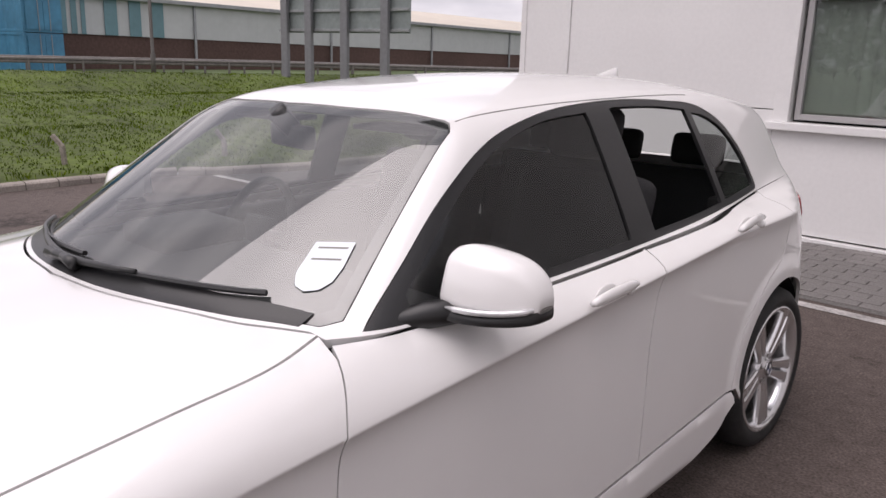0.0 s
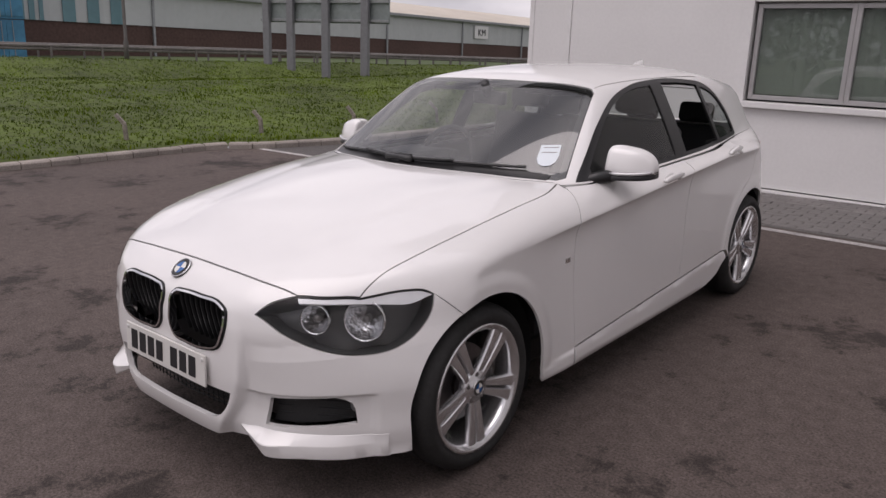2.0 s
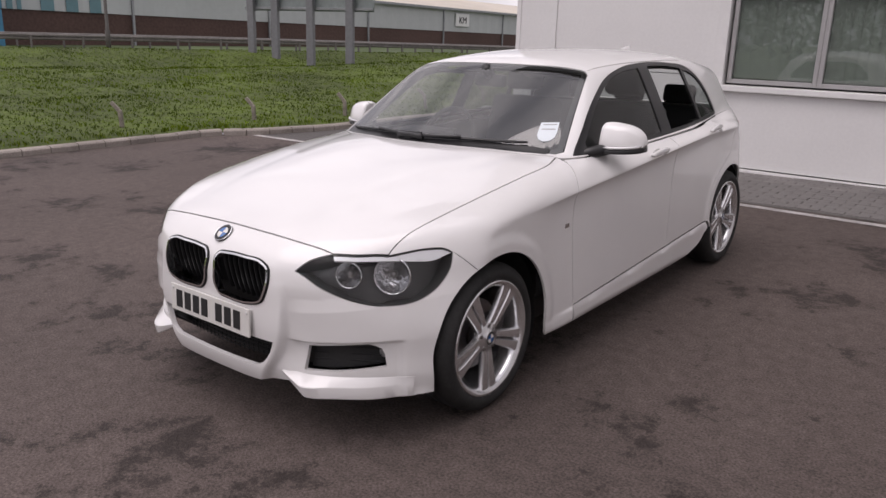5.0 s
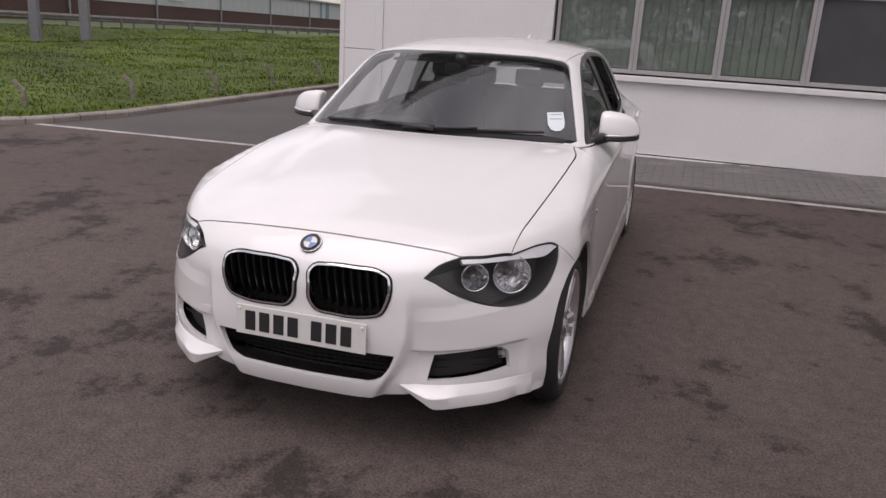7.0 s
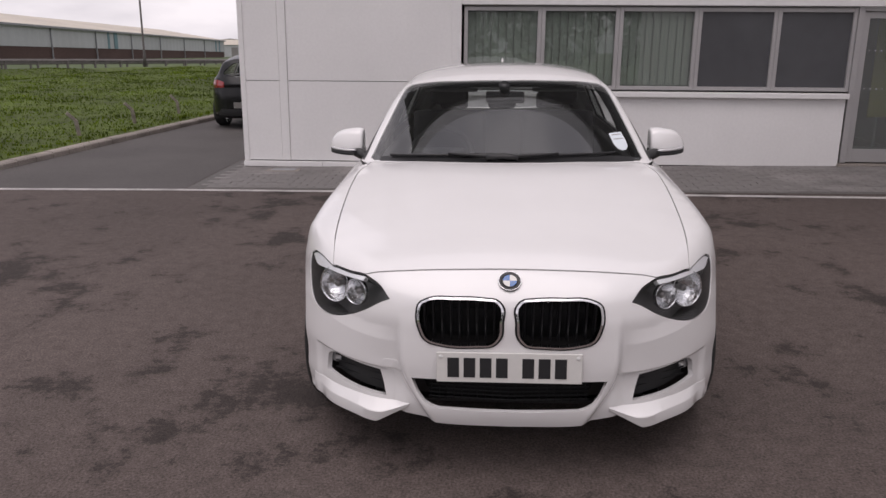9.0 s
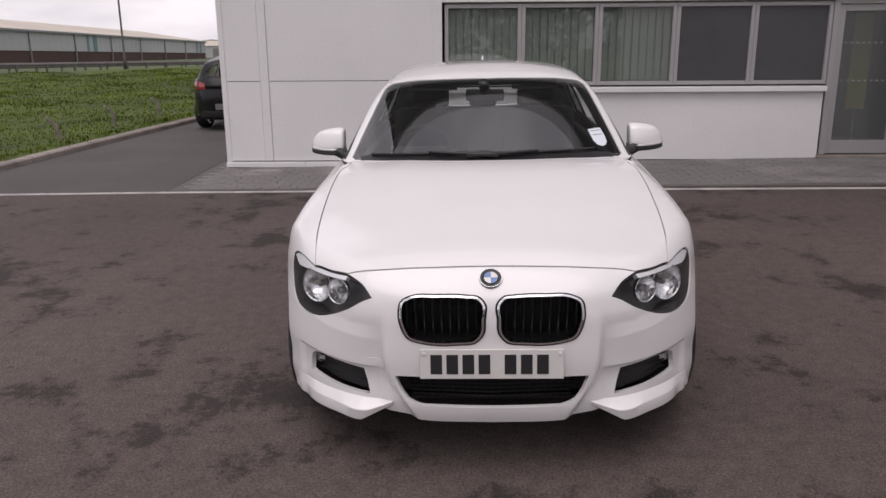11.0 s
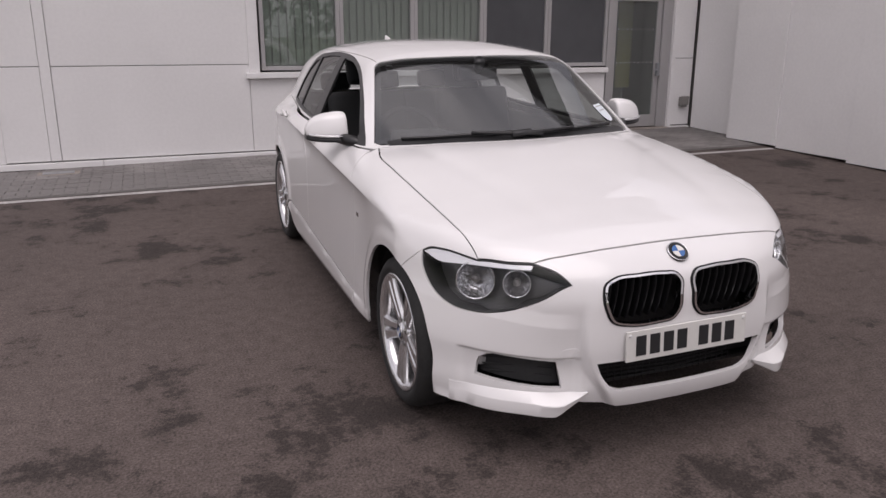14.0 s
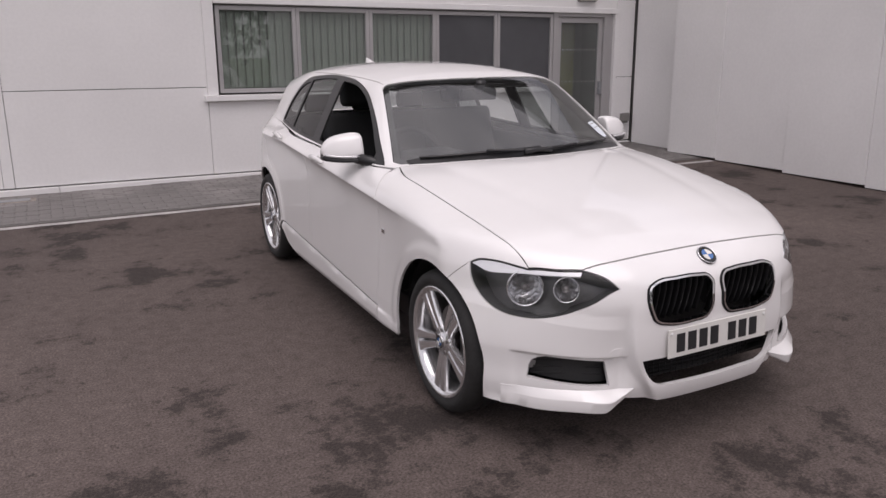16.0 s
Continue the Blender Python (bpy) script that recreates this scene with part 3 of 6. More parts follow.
# ---- beyond the grass ----
def stakes():
    spots = [(-8.2, 4.2), (-7.45, 6.0), (-6.75, 7.3), (-6.52, 9.1), (-6.32, 10.6), (-6.22, 12.3), (-5.9, 14.6)]
    first = None
    for k, (x, y) in enumerate(spots):
        i = int(np.argmin(np.hypot(KERB[:, 0] - x, KERB[:, 1] - y)))
        z = bank_point(i, float(np.hypot(*(np.array((x, y)) - KERB[i])) / np.hypot(*(CREST[i] - KERB[i]))))[2]
        m = pose(x, y, z - 0.06, 0, 0, 35 + random.uniform(-12, 12)) @ pose(0, 0, 0, 0, random.uniform(-7, -1), 0)
        if first is None:
            st = thing("boundary_post", "short weathered concrete fence post with a cranked top", "fence post", "posts along the bank", m)
            bm = bmesh.new()
            box(bm, (-0.027, -0.027, 0), (0.027, 0.027, 0.30), 0.006)
            part("shaft", bm, M_STAKE, st)
            bm = bmesh.new()
            box(bm, (-0.025, -0.025, 0), (0.025, 0.025, 0.18), 0.006, pose(0.004, 0, 0.285, 0, -38, 0))
            part("cranked_top", bm, M_STAKE, st)
            first = st
        else:
            copy_thing(first, m)


stakes()

ROAD_DIR = np.array((0.292, 0.956))
ROAD_N = np.array((-0.956, 0.292))


def along(s, d):
    """A place s metres along the road and d metres out from the lot."""
    p = ROAD_DIR * s + ROAD_N * d
    return float(p[0]), float(p[1])


def road():
    verts, faces = [], []
    for k, s in enumerate(np.linspace(-150, 300, 40)):
        for d in (42.2, 46.8):
            verts.append((*along(s, d), 0.16 - 0.007 * max(0, s - 15)))
        if k:
            faces.append((2 * k - 2, 2 * k, 2 * k + 1, 2 * k - 1))
    tagged(new("road", mesh_of("road", verts, faces, M_ROAD)), "grey main road beyond the bank", "road", kind="structure")


road()


def barrier_z(s):
    return 0.16 - 0.007 * max(0, s - 15)


def crash_barrier(d, label):
    rail = thing("crash_barrier", label, "crash barrier", "barriers along the road")
    bm = bmesh.new()
    prof = [(0.0, 0.56), (0.05, 0.60), (0.05, 0.68), (0.0, 0.71), (0.05, 0.74), (0.05, 0.82), (0.0, 0.86)]
    rows = []
    for s in (-60, 15, 60, 180):
        z0 = barrier_z(s)
        rows.append([bm.verts.new((*along(s, d - o), z0 + z)) for o, z in prof] + [bm.verts.new((*along(s, d + 0.03 - o), z0 + z)) for o, z in prof[::-1]])
    n = len(rows[0])
    for a, b in zip(rows, rows[1:]):
        for k in range(n):
            bm.faces.new((a[k], a[(k + 1) % n], b[(k + 1) % n], b[k]))
    part("rail", bm, M_BARRIER, rail)
    bm = boxes(((-0.05, -0.07, -0.3), (0.05, 0.07, 0.80)), bevel=0.008)
    post = part("post", bm, M_BARRIER, rail)
    turn = math.degrees(math.atan2(ROAD_DIR[1], ROAD_DIR[0]))
    for k in range(98):
        s = -58 + 2.4 * k
        o = child("post", post.data, rail) if k else post
        o.matrix_basis = pose(*along(s, d - 0.06), barrier_z(s), 0, 0, turn)


crash_barrier(41.5, "galvanised steel crash barrier on posts beside the road")
crash_barrier(47.5, "far galvanised crash barrier across the road")


def road_sign():
    """The back of a large road sign on four posts."""
    a, b = np.array((-20.0, 15.38)), np.array((-14.75, 16.2))
    ang = math.degrees(math.atan2(*(b - a)[::-1]))
    sign = thing("road_sign", "back of a large grey road sign on four steel posts", "road sign", m=pose(*a, 0, 0, 0, ang))
    w = float(np.hypot(*(b - a)))
    part("panel", boxes(((0, 0.12, 2.16), (w, 0.16, 5.4)), bevel=0.01), M_SIGNBACK, sign)
    for z in (2.20, 2.78, 3.5, 4.2, 4.9):
        part("rail", boxes(((0.01, 0.05, z), (w - 0.01, 0.118, z + 0.08)), bevel=0.006), M_STEEL, sign)
    for u in (0.36, 1.42, 2.92, 4.50):
        part("post", boxes(((u - 0.14, -0.09, -1.0), (u + 0.14, 0.048, 5.3)), bevel=0.02), M_SIGNPOST, sign)


road_sign()


def shed(name, label, a, b, h, brick, stripes, gable=0.0):
    """A long sheet-clad shed from a to b, over a brick base, with a pitched roof behind."""
    a, b = np.array(a, float), np.array(b, float)
    L = float(np.hypot(*(b - a)))
    ang = math.degrees(math.atan2(*(b - a)[::-1]))
    s = thing(name, label, "warehouse", m=pose(*a, 0, 0, 0, ang) @ pose(0, 0, 0, 0, 0.447, 0))
    part("brick_base", boxes(((0, 0, -1), (L, 30, brick))), M_BRICKBAND, s)
    bm = bmesh.new()
    n = int(L / 1.0)
    verts, faces = [], []
    for k in range(n + 1):
        u = L * k / n
        o = -0.06 if k % 2 else -0.12
        verts += [(u, o, brick), (u, o, h)]
        if k:
            faces.append((2 * k - 2, 2 * k, 2 * k + 1, 2 * k - 1))
    child("sheet_wall", mesh_of("sheet_wall", verts, faces, M_SHED), s)
    part("end_wall", boxes(((0.02, 0, brick + 0.01), (L - 0.02, 29.8, h))), M_SHED, s)
    rv = [(-0.3, -0.4, h), (L + 0.3, -0.4, h), (L + 0.3, 15, h + 2.4), (-0.3, 15, h + 2.4), (L + 0.3, 30.4, h), (-0.3, 30.4, h)]
    child("roof", mesh_of("roof", rv + [(x, y, z - 0.25) for x, y, z in rv], [(0, 1, 2, 3), (3, 2, 4, 5), (0, 6, 7, 1), (6, 11, 10, 7), (0, 3, 5, 11, 6), (1, 7, 10, 4, 2), (5, 4, 10, 11)], M_SHEDROOF), s)
    part("gutter", boxes(((-0.3, -0.56, h - 0.3), (L + 0.3, -0.42, h)), bevel=0.03), M_STEEL, s)
    for u0, u1 in stripes:
        part("sheet_stripe", boxes(((u0, -0.16, brick), (u1, -0.125, h - 0.02))), M_TEAL, s)
    for k in range(int(L // 14)):
        part("downpipe", boxes(((14 * k + 8, -0.3, 0), (14 * k + 8.18, -0.14, h - 0.3)), bevel=0.02), M_STEEL, s)
    return s


def ray_place(az, d, origin=(2.2, -0.5)):
    return origin[0] + d * math.sin(radians(az)), origin[1] + d * math.cos(radians(az))


SHED_A, SHED_B = (-53.6, 9.4), (-66.2, 187.5)
shed("warehouse", "long pale warehouse with teal upright stripes over brown brick", SHED_A, SHED_B, 5.25, 2.5,
     [(11.3, 11.6), (11.9, 12.3), (12.6, 13.0), (13.3, 13.6), (14.95, 15.9), (16.8, 17.7), (18.6, 19.5), (110.5, 111.3), (113.0, 114.4), (171.0, 172.0), (174.0, 175.0)])


def wall_sign():
    a, b = np.array(SHED_A), np.array(SHED_B)
    d = (b - a) / np.hypot(*(b - a))
    o = np.array((2.2, -0.5))
    w = np.array((math.sin(radians(-37.9)), math.cos(radians(-37.9))))
    t = np.linalg.solve(np.stack([d, -w], 1), o - a)[0]
    ang = math.degrees(math.atan2(d[1], d[0]))
    p = a + d * t
    sign = thing("company_sign", "square white wall sign with dark letters", "sign", m=pose(*p, -0.0078 * t, 0, 0, ang))
    part("board", boxes(((-1.5, -0.30, 3.15), (1.5, -0.21, 4.65)), bevel=0.02), M_WHITE, sign)
    cu = bpy.data.curves.new("letters", "FONT")
    cu.body, cu.size, cu.align_x, cu.extrude = "KM", 1.1, "CENTER", 0.02
    txt = new("letters", cu)
    txt.data.materials.append(M_BLACKINK)
    txt.parent = sign
    txt.matrix_basis = pose(0, -0.33, 3.52, 90, 0, 0) @ Matrix.Diagonal((1.1, 1, 1, 1))


wall_sign()


def far_houses():
    """Small pale buildings past the warehouse's end."""
    for az, d, w, h, m, label in ((-18.9, 235, 7.5, 4.0, M_SHED, "small pale far workshop with dark doorways"), (-17.6, 250, 6.5, 3.6, M_PINK, "small faded pink far house")):
        x, y = ray_place(az, d, (-0.1, -2.5))
        t = thing("far_building", label, "building", "", pose(x, y, -1.0, 0, 0, 18))
        part("wall", boxes(((-w / 2, 0, 0), (w / 2, 8, h))), m, t)
        bm = bmesh.new()
        v = [bm.verts.new(q) for q in ((-w / 2 - 0.3, -0.3, h), (w / 2 + 0.3, -0.3, h), (w / 2 + 0.3, 8.3, h), (-w / 2 - 0.3, 8.3, h), (-w / 2 - 0.3, 4, h + 1.5), (w / 2 + 0.3, 4, h + 1.5))]
        for f in ((0, 1, 5, 4), (2, 3, 4, 5), (0, 4, 3), (1, 2, 5), (0, 3, 2, 1)):
            bm.faces.new([v[k] for k in f])
        part("roof", bm, M_SHEDROOF, t)
        for k in range(2):
            part("door", boxes(((-w / 4 + k * w / 2 - 0.9, -0.06, 0.4), (-w / 4 + k * w / 2 + 0.9, -0.005, h - 0.7))), M_GREY_PLASTIC, t)


far_houses()


def containers():
    for k in range(2):
        c = thing("shipping_container", "weathered blue steel shipping container, stacked", "container", "container stack",
                  pose(-47.6, 16.75, -0.33 + 2.61 * k, 0, 0, 12))
        n = 44
        verts, faces = [], []
        for i in range(n + 1):
            u = -12.2 + 12.2 * i / n
            o = -0.04 if (i // 2) % 2 else 0.0
            verts += [(u, o, 0.15), (u, o, 2.45)]
            if i:
                faces.append((2 * i - 2, 2 * i, 2 * i + 1, 2 * i - 1))
        child("corrugated_side", mesh_of("corrugated_side", verts, faces, M_CONTAINER), c)
        part("frame", boxes(((-12.2, -0.06, 0), (0, 0.1, 0.16)), ((-12.2, -0.06, 2.44), (0, 0.1, 2.6)), ((-0.16, -0.06, 0.16), (0, 0.1, 2.44)), ((-12.2, -0.06, 0.16), (-12.04, 0.1, 2.44)), bevel=0.02), M_CONTAINER, c)
        part("shell", boxes(((-12.15, 0.11, 0.02), (-0.02, 2.4, 2.58))), M_CONTAINER, c)
        part("door_leaf", boxes(((0.001, 0.15, 0.18), (0.04, 1.22, 2.42)), ((0.001, 1.24, 0.18), (0.04, 2.35, 2.42)), bevel=0.01), M_CONTAINER, c)
        part("lock_rod", tube([(0.07, 0.9, 0.1), (0.07, 0.9, 2.5)], 0.025, 8), M_STEEL, c)
        part("lock_rod", tube([(0.07, 1.6, 0.1), (0.07, 1.6, 2.5)], 0.025, 8), M_STEEL, c)


containers()


def street_lamps():
    first = None
    for az, d in ((-61.5, 37), (-25.9, 62)):
        m = pose(*ray_place(az, d, (1.0, -1.0)), 0.1, 0, 0, 20)
        if first is None:
            first = thing("street_lamp", "tall grey steel street lamp column", "street lamp", "lamps along the road", m)
            part("column", tube([(0, 0, 0), (0, 0, 1.2), (0, 0, 1.25), (0, 0, 9.5), (-0.5, 0, 9.8), (-1.3, 0, 9.9)], [0.11, 0.11, 0.075, 0.055, 0.045, 0.04], 12), M_COLUMN, first, smooth=True)
            part("lantern", boxes(((-1.95, -0.13, 9.82), (-1.3, 0.13, 9.98)), bevel=0.04), M_GREY_PLASTIC, first)
        else:
            copy_thing(first, m)


street_lamps()


def tree_belt():
    """A belt of trees across the road in front of the yard: many small leaf clumps."""
    rng = np.random.default_rng(11)
    verts, faces = [], []
    for x0 in np.arange(-75, 80, 4.2):
        x0, y0, h = x0 + rng.normal(0, 0.8), -46 + rng.normal(0, 2.0), rng.uniform(7.0, 11.5)
        for _ in range(420):
            d = rng.normal(size=3)
            d /= np.linalg.norm(d)
            r = rng.random() ** 0.4
            c = np.array((x0, y0, h * 0.52)) + d * r * (3.0, 2.6, h * 0.48)
            u, w = rng.normal(size=3), rng.normal(size=3)
            u, w = u / np.linalg.norm(u) * 0.42, w / np.linalg.norm(w) * 0.42
            k = len(verts)
            verts += [c - u, c - w * 0.8, c + u, c + w]
            faces.append((k, k + 1, k + 2, k + 3))
    tagged(new("far_trees", mesh_of("far_trees", verts, faces, M_HILL)), "belt of dark green trees across the road", "trees", kind="stuff")


tree_belt()


def hill():
    verts, faces = [], []
    for k in range(121):
        a = radians(-60 + 75 * k / 120)
        h = 12 + 6 * noise.noise(Vector((k * 0.07, 0, 0))) + 2.2 * noise.noise(Vector((k * 0.9, 4, 0)))
        for r, z in ((820, -1), (860, h * 0.8), (900, h + 3), (1000, h + 4)):
            verts.append((r * math.sin(a), r * math.cos(a), z))
        if k:
            for j in range(3):
                faces.append((4 * k - 4 + j, 4 * k + j, 4 * k + j + 1, 4 * k - 3 + j))
    tagged(new("far_hill", mesh_of("far_hill", verts, faces, M_HILL, True)), "low dark wooded hill on the horizon", "hill", kind="structure")


hill()


def grass():
    """Rough grass on the bank: many thin bent blades."""
    rng = np.random.default_rng(5)
    verts, faces = [], []
    for _ in range(150000):
        i = int(rng.integers(85, 215))
        v = float(rng.random()) * 1.06
        x, y, z = bank_point(i, max(0.02, v))
        x, y = x + rng.normal(0, 0.08), y + rng.normal(0, 0.08)
        n = noise.noise(Vector((x * 0.9, y * 0.9, 7)))
        h = (0.022 + 0.040 * max(0, n + 0.2)) * rng.uniform(0.6, 1.5)
        a, w = rng.uniform(0, 2 * math.pi), 0.005 + 0.006 * rng.random()
        bx, by = h * 0.9 * rng.normal(), h * 0.9 * rng.normal()
        k = len(verts)
        dx, dy = w * math.cos(a), w * math.sin(a)
        verts += [(x - dx, y - dy, z - 0.02), (x + dx, y + dy, z - 0.02), (x + bx * 0.4 + dx * 0.7, y + by * 0.4 + dy * 0.7, z + h * 0.65), (x + bx * 0.4 - dx * 0.7, y + by * 0.4 - dy * 0.7, z + h * 0.65), (x + bx, y + by, z + h)]
        faces += [(k, k + 1, k + 2, k + 3), (k + 3, k + 2, k + 4)]
    tagged(new("grass", mesh_of("grass", verts, faces, M_BLADE)), "rough uneven green grass on the bank", "grass", kind="stuff")


grass()

# ---- the car: one smooth body surface, cut into panels ----
from mathutils.geometry import delaunay_2d_cdt


def pch(xs, ys):
    """A smooth curve through knots."""
    xs, ys = np.array(xs, float), np.array(ys, float)
    m = np.gradient(ys, xs)

    def f(q):
        q = np.asarray(q, float)
        i = np.clip(np.searchsorted(xs, q) - 1, 0, len(xs) - 2)
        h = xs[i + 1] - xs[i]
        t = np.clip((q - xs[i]) / h, 0, 1)
        return (2 * t**3 - 3 * t**2 + 1) * ys[i] + (t**3 - 2 * t**2 + t) * h * m[i] + (-2 * t**3 + 3 * t**2) * ys[i + 1] + (t**3 - t**2) * h * m[i + 1]
    return f


def smax(a, b, k):
    h = np.clip(0.5 + 0.5 * (a - b) / k, 0, 1)
    return b + (a - b) * h + k * h * (1 - h)


def smin(a, b, k):
    return -smax(-a, -b, k)


def sig(t):
    return 1 / (1 + np.exp(-np.clip(t, -40, 40)))


def step01(a, b, t):
    t = np.clip((t - a) / (b - a), 0, 1)
    return t * t * (3 - 2 * t)


HOOD_C = pch([0.0, 0.08, 0.166, 0.4, 0.8, 1.2, 1.6, 2.2, 3.0, 4.3], [0.65, 0.735, 0.790, 0.868, 0.940, 0.988, 1.005, 0.99, 0.985, 0.97])
HALF_W = pch([-0.1, 0.3, 0.55, 0.8, 1.2, 2.2, 3.0, 3.46, 3.9, 4.3], [0.830, 0.856, 0.872, 0.878, 0.875, 0.875, 0.876, 0.876, 0.836, 0.745])
NOSE = pch([0.1, 0.2, 0.28, 0.36, 0.46, 0.55, 0.64, 0.72, 0.80, 0.9], [0.12, 0.050, 0.026, 0.032, 0.030, 0.034, 0.042, 0.072, 0.15, 0.32])
ROOF_C = pch([1.5, 1.8, 2.0, 2.3, 2.6, 3.0, 3.4, 3.8, 4.08], [1.27, 1.345, 1.382, 1.410, 1.420, 1.416, 1.394, 1.348, 1.300])
GLASS_X = pch([1.2, 2.0, 2.6, 3.2, 3.6, 4.1], [0.792, 0.786, 0.784, 0.770, 0.738, 0.665])
TAIL = pch([0.15, 0.3, 0.5, 0.7, 0.85, 1.0, 1.2, 1.3], [4.16, 4.25, 4.26, 4.24, 4.19, 4.11, 4.0, 3.94])
RIDGE = pch([0.2, 0.28, 0.40, 0.55, 0.70, 0.85], [0.27, 0.315, 0.385, 0.40, 0.385, 0.37])
SHELF = pch([0.3, 0.5, 0.65, 0.8, 1.0], [0.528, 0.540, 0.556, 0.575, 0.59])
VENT_TOP = pch([0.3, 0.45, 0.6, 0.75, 0.9], [0.420, 0.424, 0.430, 0.434, 0.434])
FW, RW, WZ = 0.77, 3.46, 0.317     # wheel centres


def shoulder_z(y):
    return np.minimum(0.806 + 0.058 * (y - 1.0), 0.922)


def sill_z(y):
    return 0.287 + 0.053 * (y - 1.4)


def body_field(x, y, z):
    """Below zero inside the car's outer skin."""
    x = np.abs(x)
    # sides
    zc = shoulder_z(y)
    up = np.clip((z - zc) / np.maximum(0.955 - zc, 0.06), 0, 1.5)
    d = np.clip(zc - z, 0, 1)
    dn = np.clip(d / (zc - 0.34), 0, 1)
    s = step01(0.96, 1.36, y) * (1 - step01(3.85, 4.15, y))
    inset = 0.086 * (0.22 * s * up + (1 - 0.22 * s) * up**1.5)
    # a sharp shoulder line: undercut below it, swelling out again towards the sill
    inset = inset + s * 0.021 * (1 - np.exp(-d / 0.034)) * (1 - dn) ** 1.1
    inset = inset + (1 - s) * 0.012 * np.clip((0.55 - z) / 0.3, 0, 1.2) ** 2
    inset = inset + step01(1.0, 1.12, y) * (-0.009 * s * sig((sill_z(y) - 0.012 - z) / 0.003) + 0.030 * step01(0.222, 0.17, z))
    inset = inset + 0.026 * np.clip((0.50 - z) / 0.3, 0, 1.2) ** 1.3 * step01(0.75, 0.45, y)
    for wy in (FW + 0.016, RW):     # flared arches
        r = np.hypot(y - wy, z - WZ)
        inset = inset - 0.009 * (1 - step01(0.392, 0.452, r)) * step01(0.2, 0.32, z)
    side = x - (HALF_W(y) - inset)
    # nose
    t = step01(0.42, 0.68, z)
    yf = NOSE(z) + (0.335 + 0.105 * t) * (x / 0.81) ** (3.9 - 0.3 * t)
    yf = yf + 0.034 * sig((x - RIDGE(z)) / 0.004) * step01(0.16, 0.24, z) * (1 - step01(0.44, 0.66, z))
    # shelf under the headlamp, and the sunk field round the side vent
    yf = yf - 0.010 * (1 - np.clip((z - SHELF(x)) / 0.05, 0, 1)) * step01(0.36, 0.50, x)
    yf = yf + 0.016 * np.clip((VENT_TOP(x) - z) / 0.010, 0, 1) * step01(0.38, 0.43, x) * (1 - step01(0.74, 0.78, x))
    front = yf - y
    # bonnet and the tops of the wings
    k = np.interp(y, [0.2, 0.7, 1.4, 1.8], [0.078, 0.057, 0.043, 0.015])
    xc = 0.30 + 0.17 * (y - 0.2)
    top = HOOD_C(y) - k * (x / 0.7) ** 2.7 + 0.005 * sig((xc + 0.03 - x) / 0.04) * step01(0.2, 0.6, y) - 0.003 * np.exp(-((x - xc - 0.06) / 0.05) ** 2) * step01(0.2, 0.6, y)
    tail = y - (TAIL(z) - 0.43 * (x / 0.8) ** 4)
    low = smax(smax(side, z - top, 0.055), front, 0.018 + 0.014 * step01(0.36, 0.5, z))
    low = smax(low, tail, 0.05)
    # cabin
    gx = GLASS_X(y) - 0.44 * (z - 0.95) - 0.16 * (z - 0.95) ** 2
    yw = 1.27 + (z - 1.0) / 0.55 + (0.30 - 0.08 * np.clip((z - 1.0) / 0.38, 0, 1)) * (x / 0.72) ** 2.2
    roof = ROOF_C(y) - (0.055 + 0.03 * step01(3.2, 4.0, y)) * (x / 0.55) ** 2.6
    cab = smax(0.5 * (yw - y), z - roof, 0.035)
    cab = smax(cab, x - gx, 0.05)
    cab = smax(cab, tail, 0.04)
    cab = smax(cab, 0.865 - z, 0.01)
    return smin(low, cab, 0.012 + 0.09 * step01(3.3, 3.8, y))


def trace(o, d, reach=1.6, n=150):
    """Where rays first meet the skin, and its normals there."""
    ts = np.linspace(0, reach, n)
    best = np.full(len(o), np.nan)
    prev = body_field(*(o.T))
    lo, hi = np.zeros(len(o)), np.full(len(o), reach)
    found = np.zeros(len(o), bool)
    for t0, t1 in zip(ts, ts[1:]):
        p = o + d * t1
        f = body_field(*(p.T))
        hit = (~found) & (f <= 0)
        lo[hit], hi[hit] = t0, t1
        found |= hit
        if found.all():
            break
    for _ in range(26):
        mid = (lo + hi) / 2
        f = body_field(*((o + d * mid[:, None]).T))
        lo, hi = np.where(f > 0, mid, lo), np.where(f > 0, hi, mid)
    p = o + d * ((lo + hi) / 2)[:, None]
    return p, normals(p)


def normals(p):
    e = 0.0015
    g = np.stack([body_field(*(p + np.eye(3)[k] * e).T) - body_field(*(p - np.eye(3)[k] * e).T) for k in range(3)], 1)
    return g / np.linalg.norm(g, axis=1)[:, None]


AX = 1.2
_cy = np.arange(0.9, 4.2, 0.008)
SHOULDER = np.stack([_cy, shoulder_z(_cy)], 1)


def nose_rays(q):        # unrolled round an upright line through the engine bay: arc, height
    th, z = q[:, 0] / 0.9, q[:, 1]
    d = np.stack([np.sin(th), -np.cos(th), 0 * th], 1)
    return np.array((0, AX, 0)) + d * 1.65 + z[:, None] * np.array((0, 0, 1)), -d


def nose_2d(p):
    return np.stack([np.arctan2(p[:, 0], AX - p[:, 1]) * 0.9, p[:, 2]], 1)


def tail_rays(q):
    th, z = q[:, 0] / 0.9, q[:, 1]
    d = np.stack([np.sin(th), np.cos(th), 0 * th], 1)
    return np.array((0, 3.3, 0)) + d * 1.65 + z[:, None] * np.array((0, 0, 1)), -d


def side_rays(q):        # from the car's left: length, height
    return np.stack([np.full(len(q), 1.2), q[:, 0], q[:, 1]], 1), np.tile((-1.0, 0, 0), (len(q), 1))


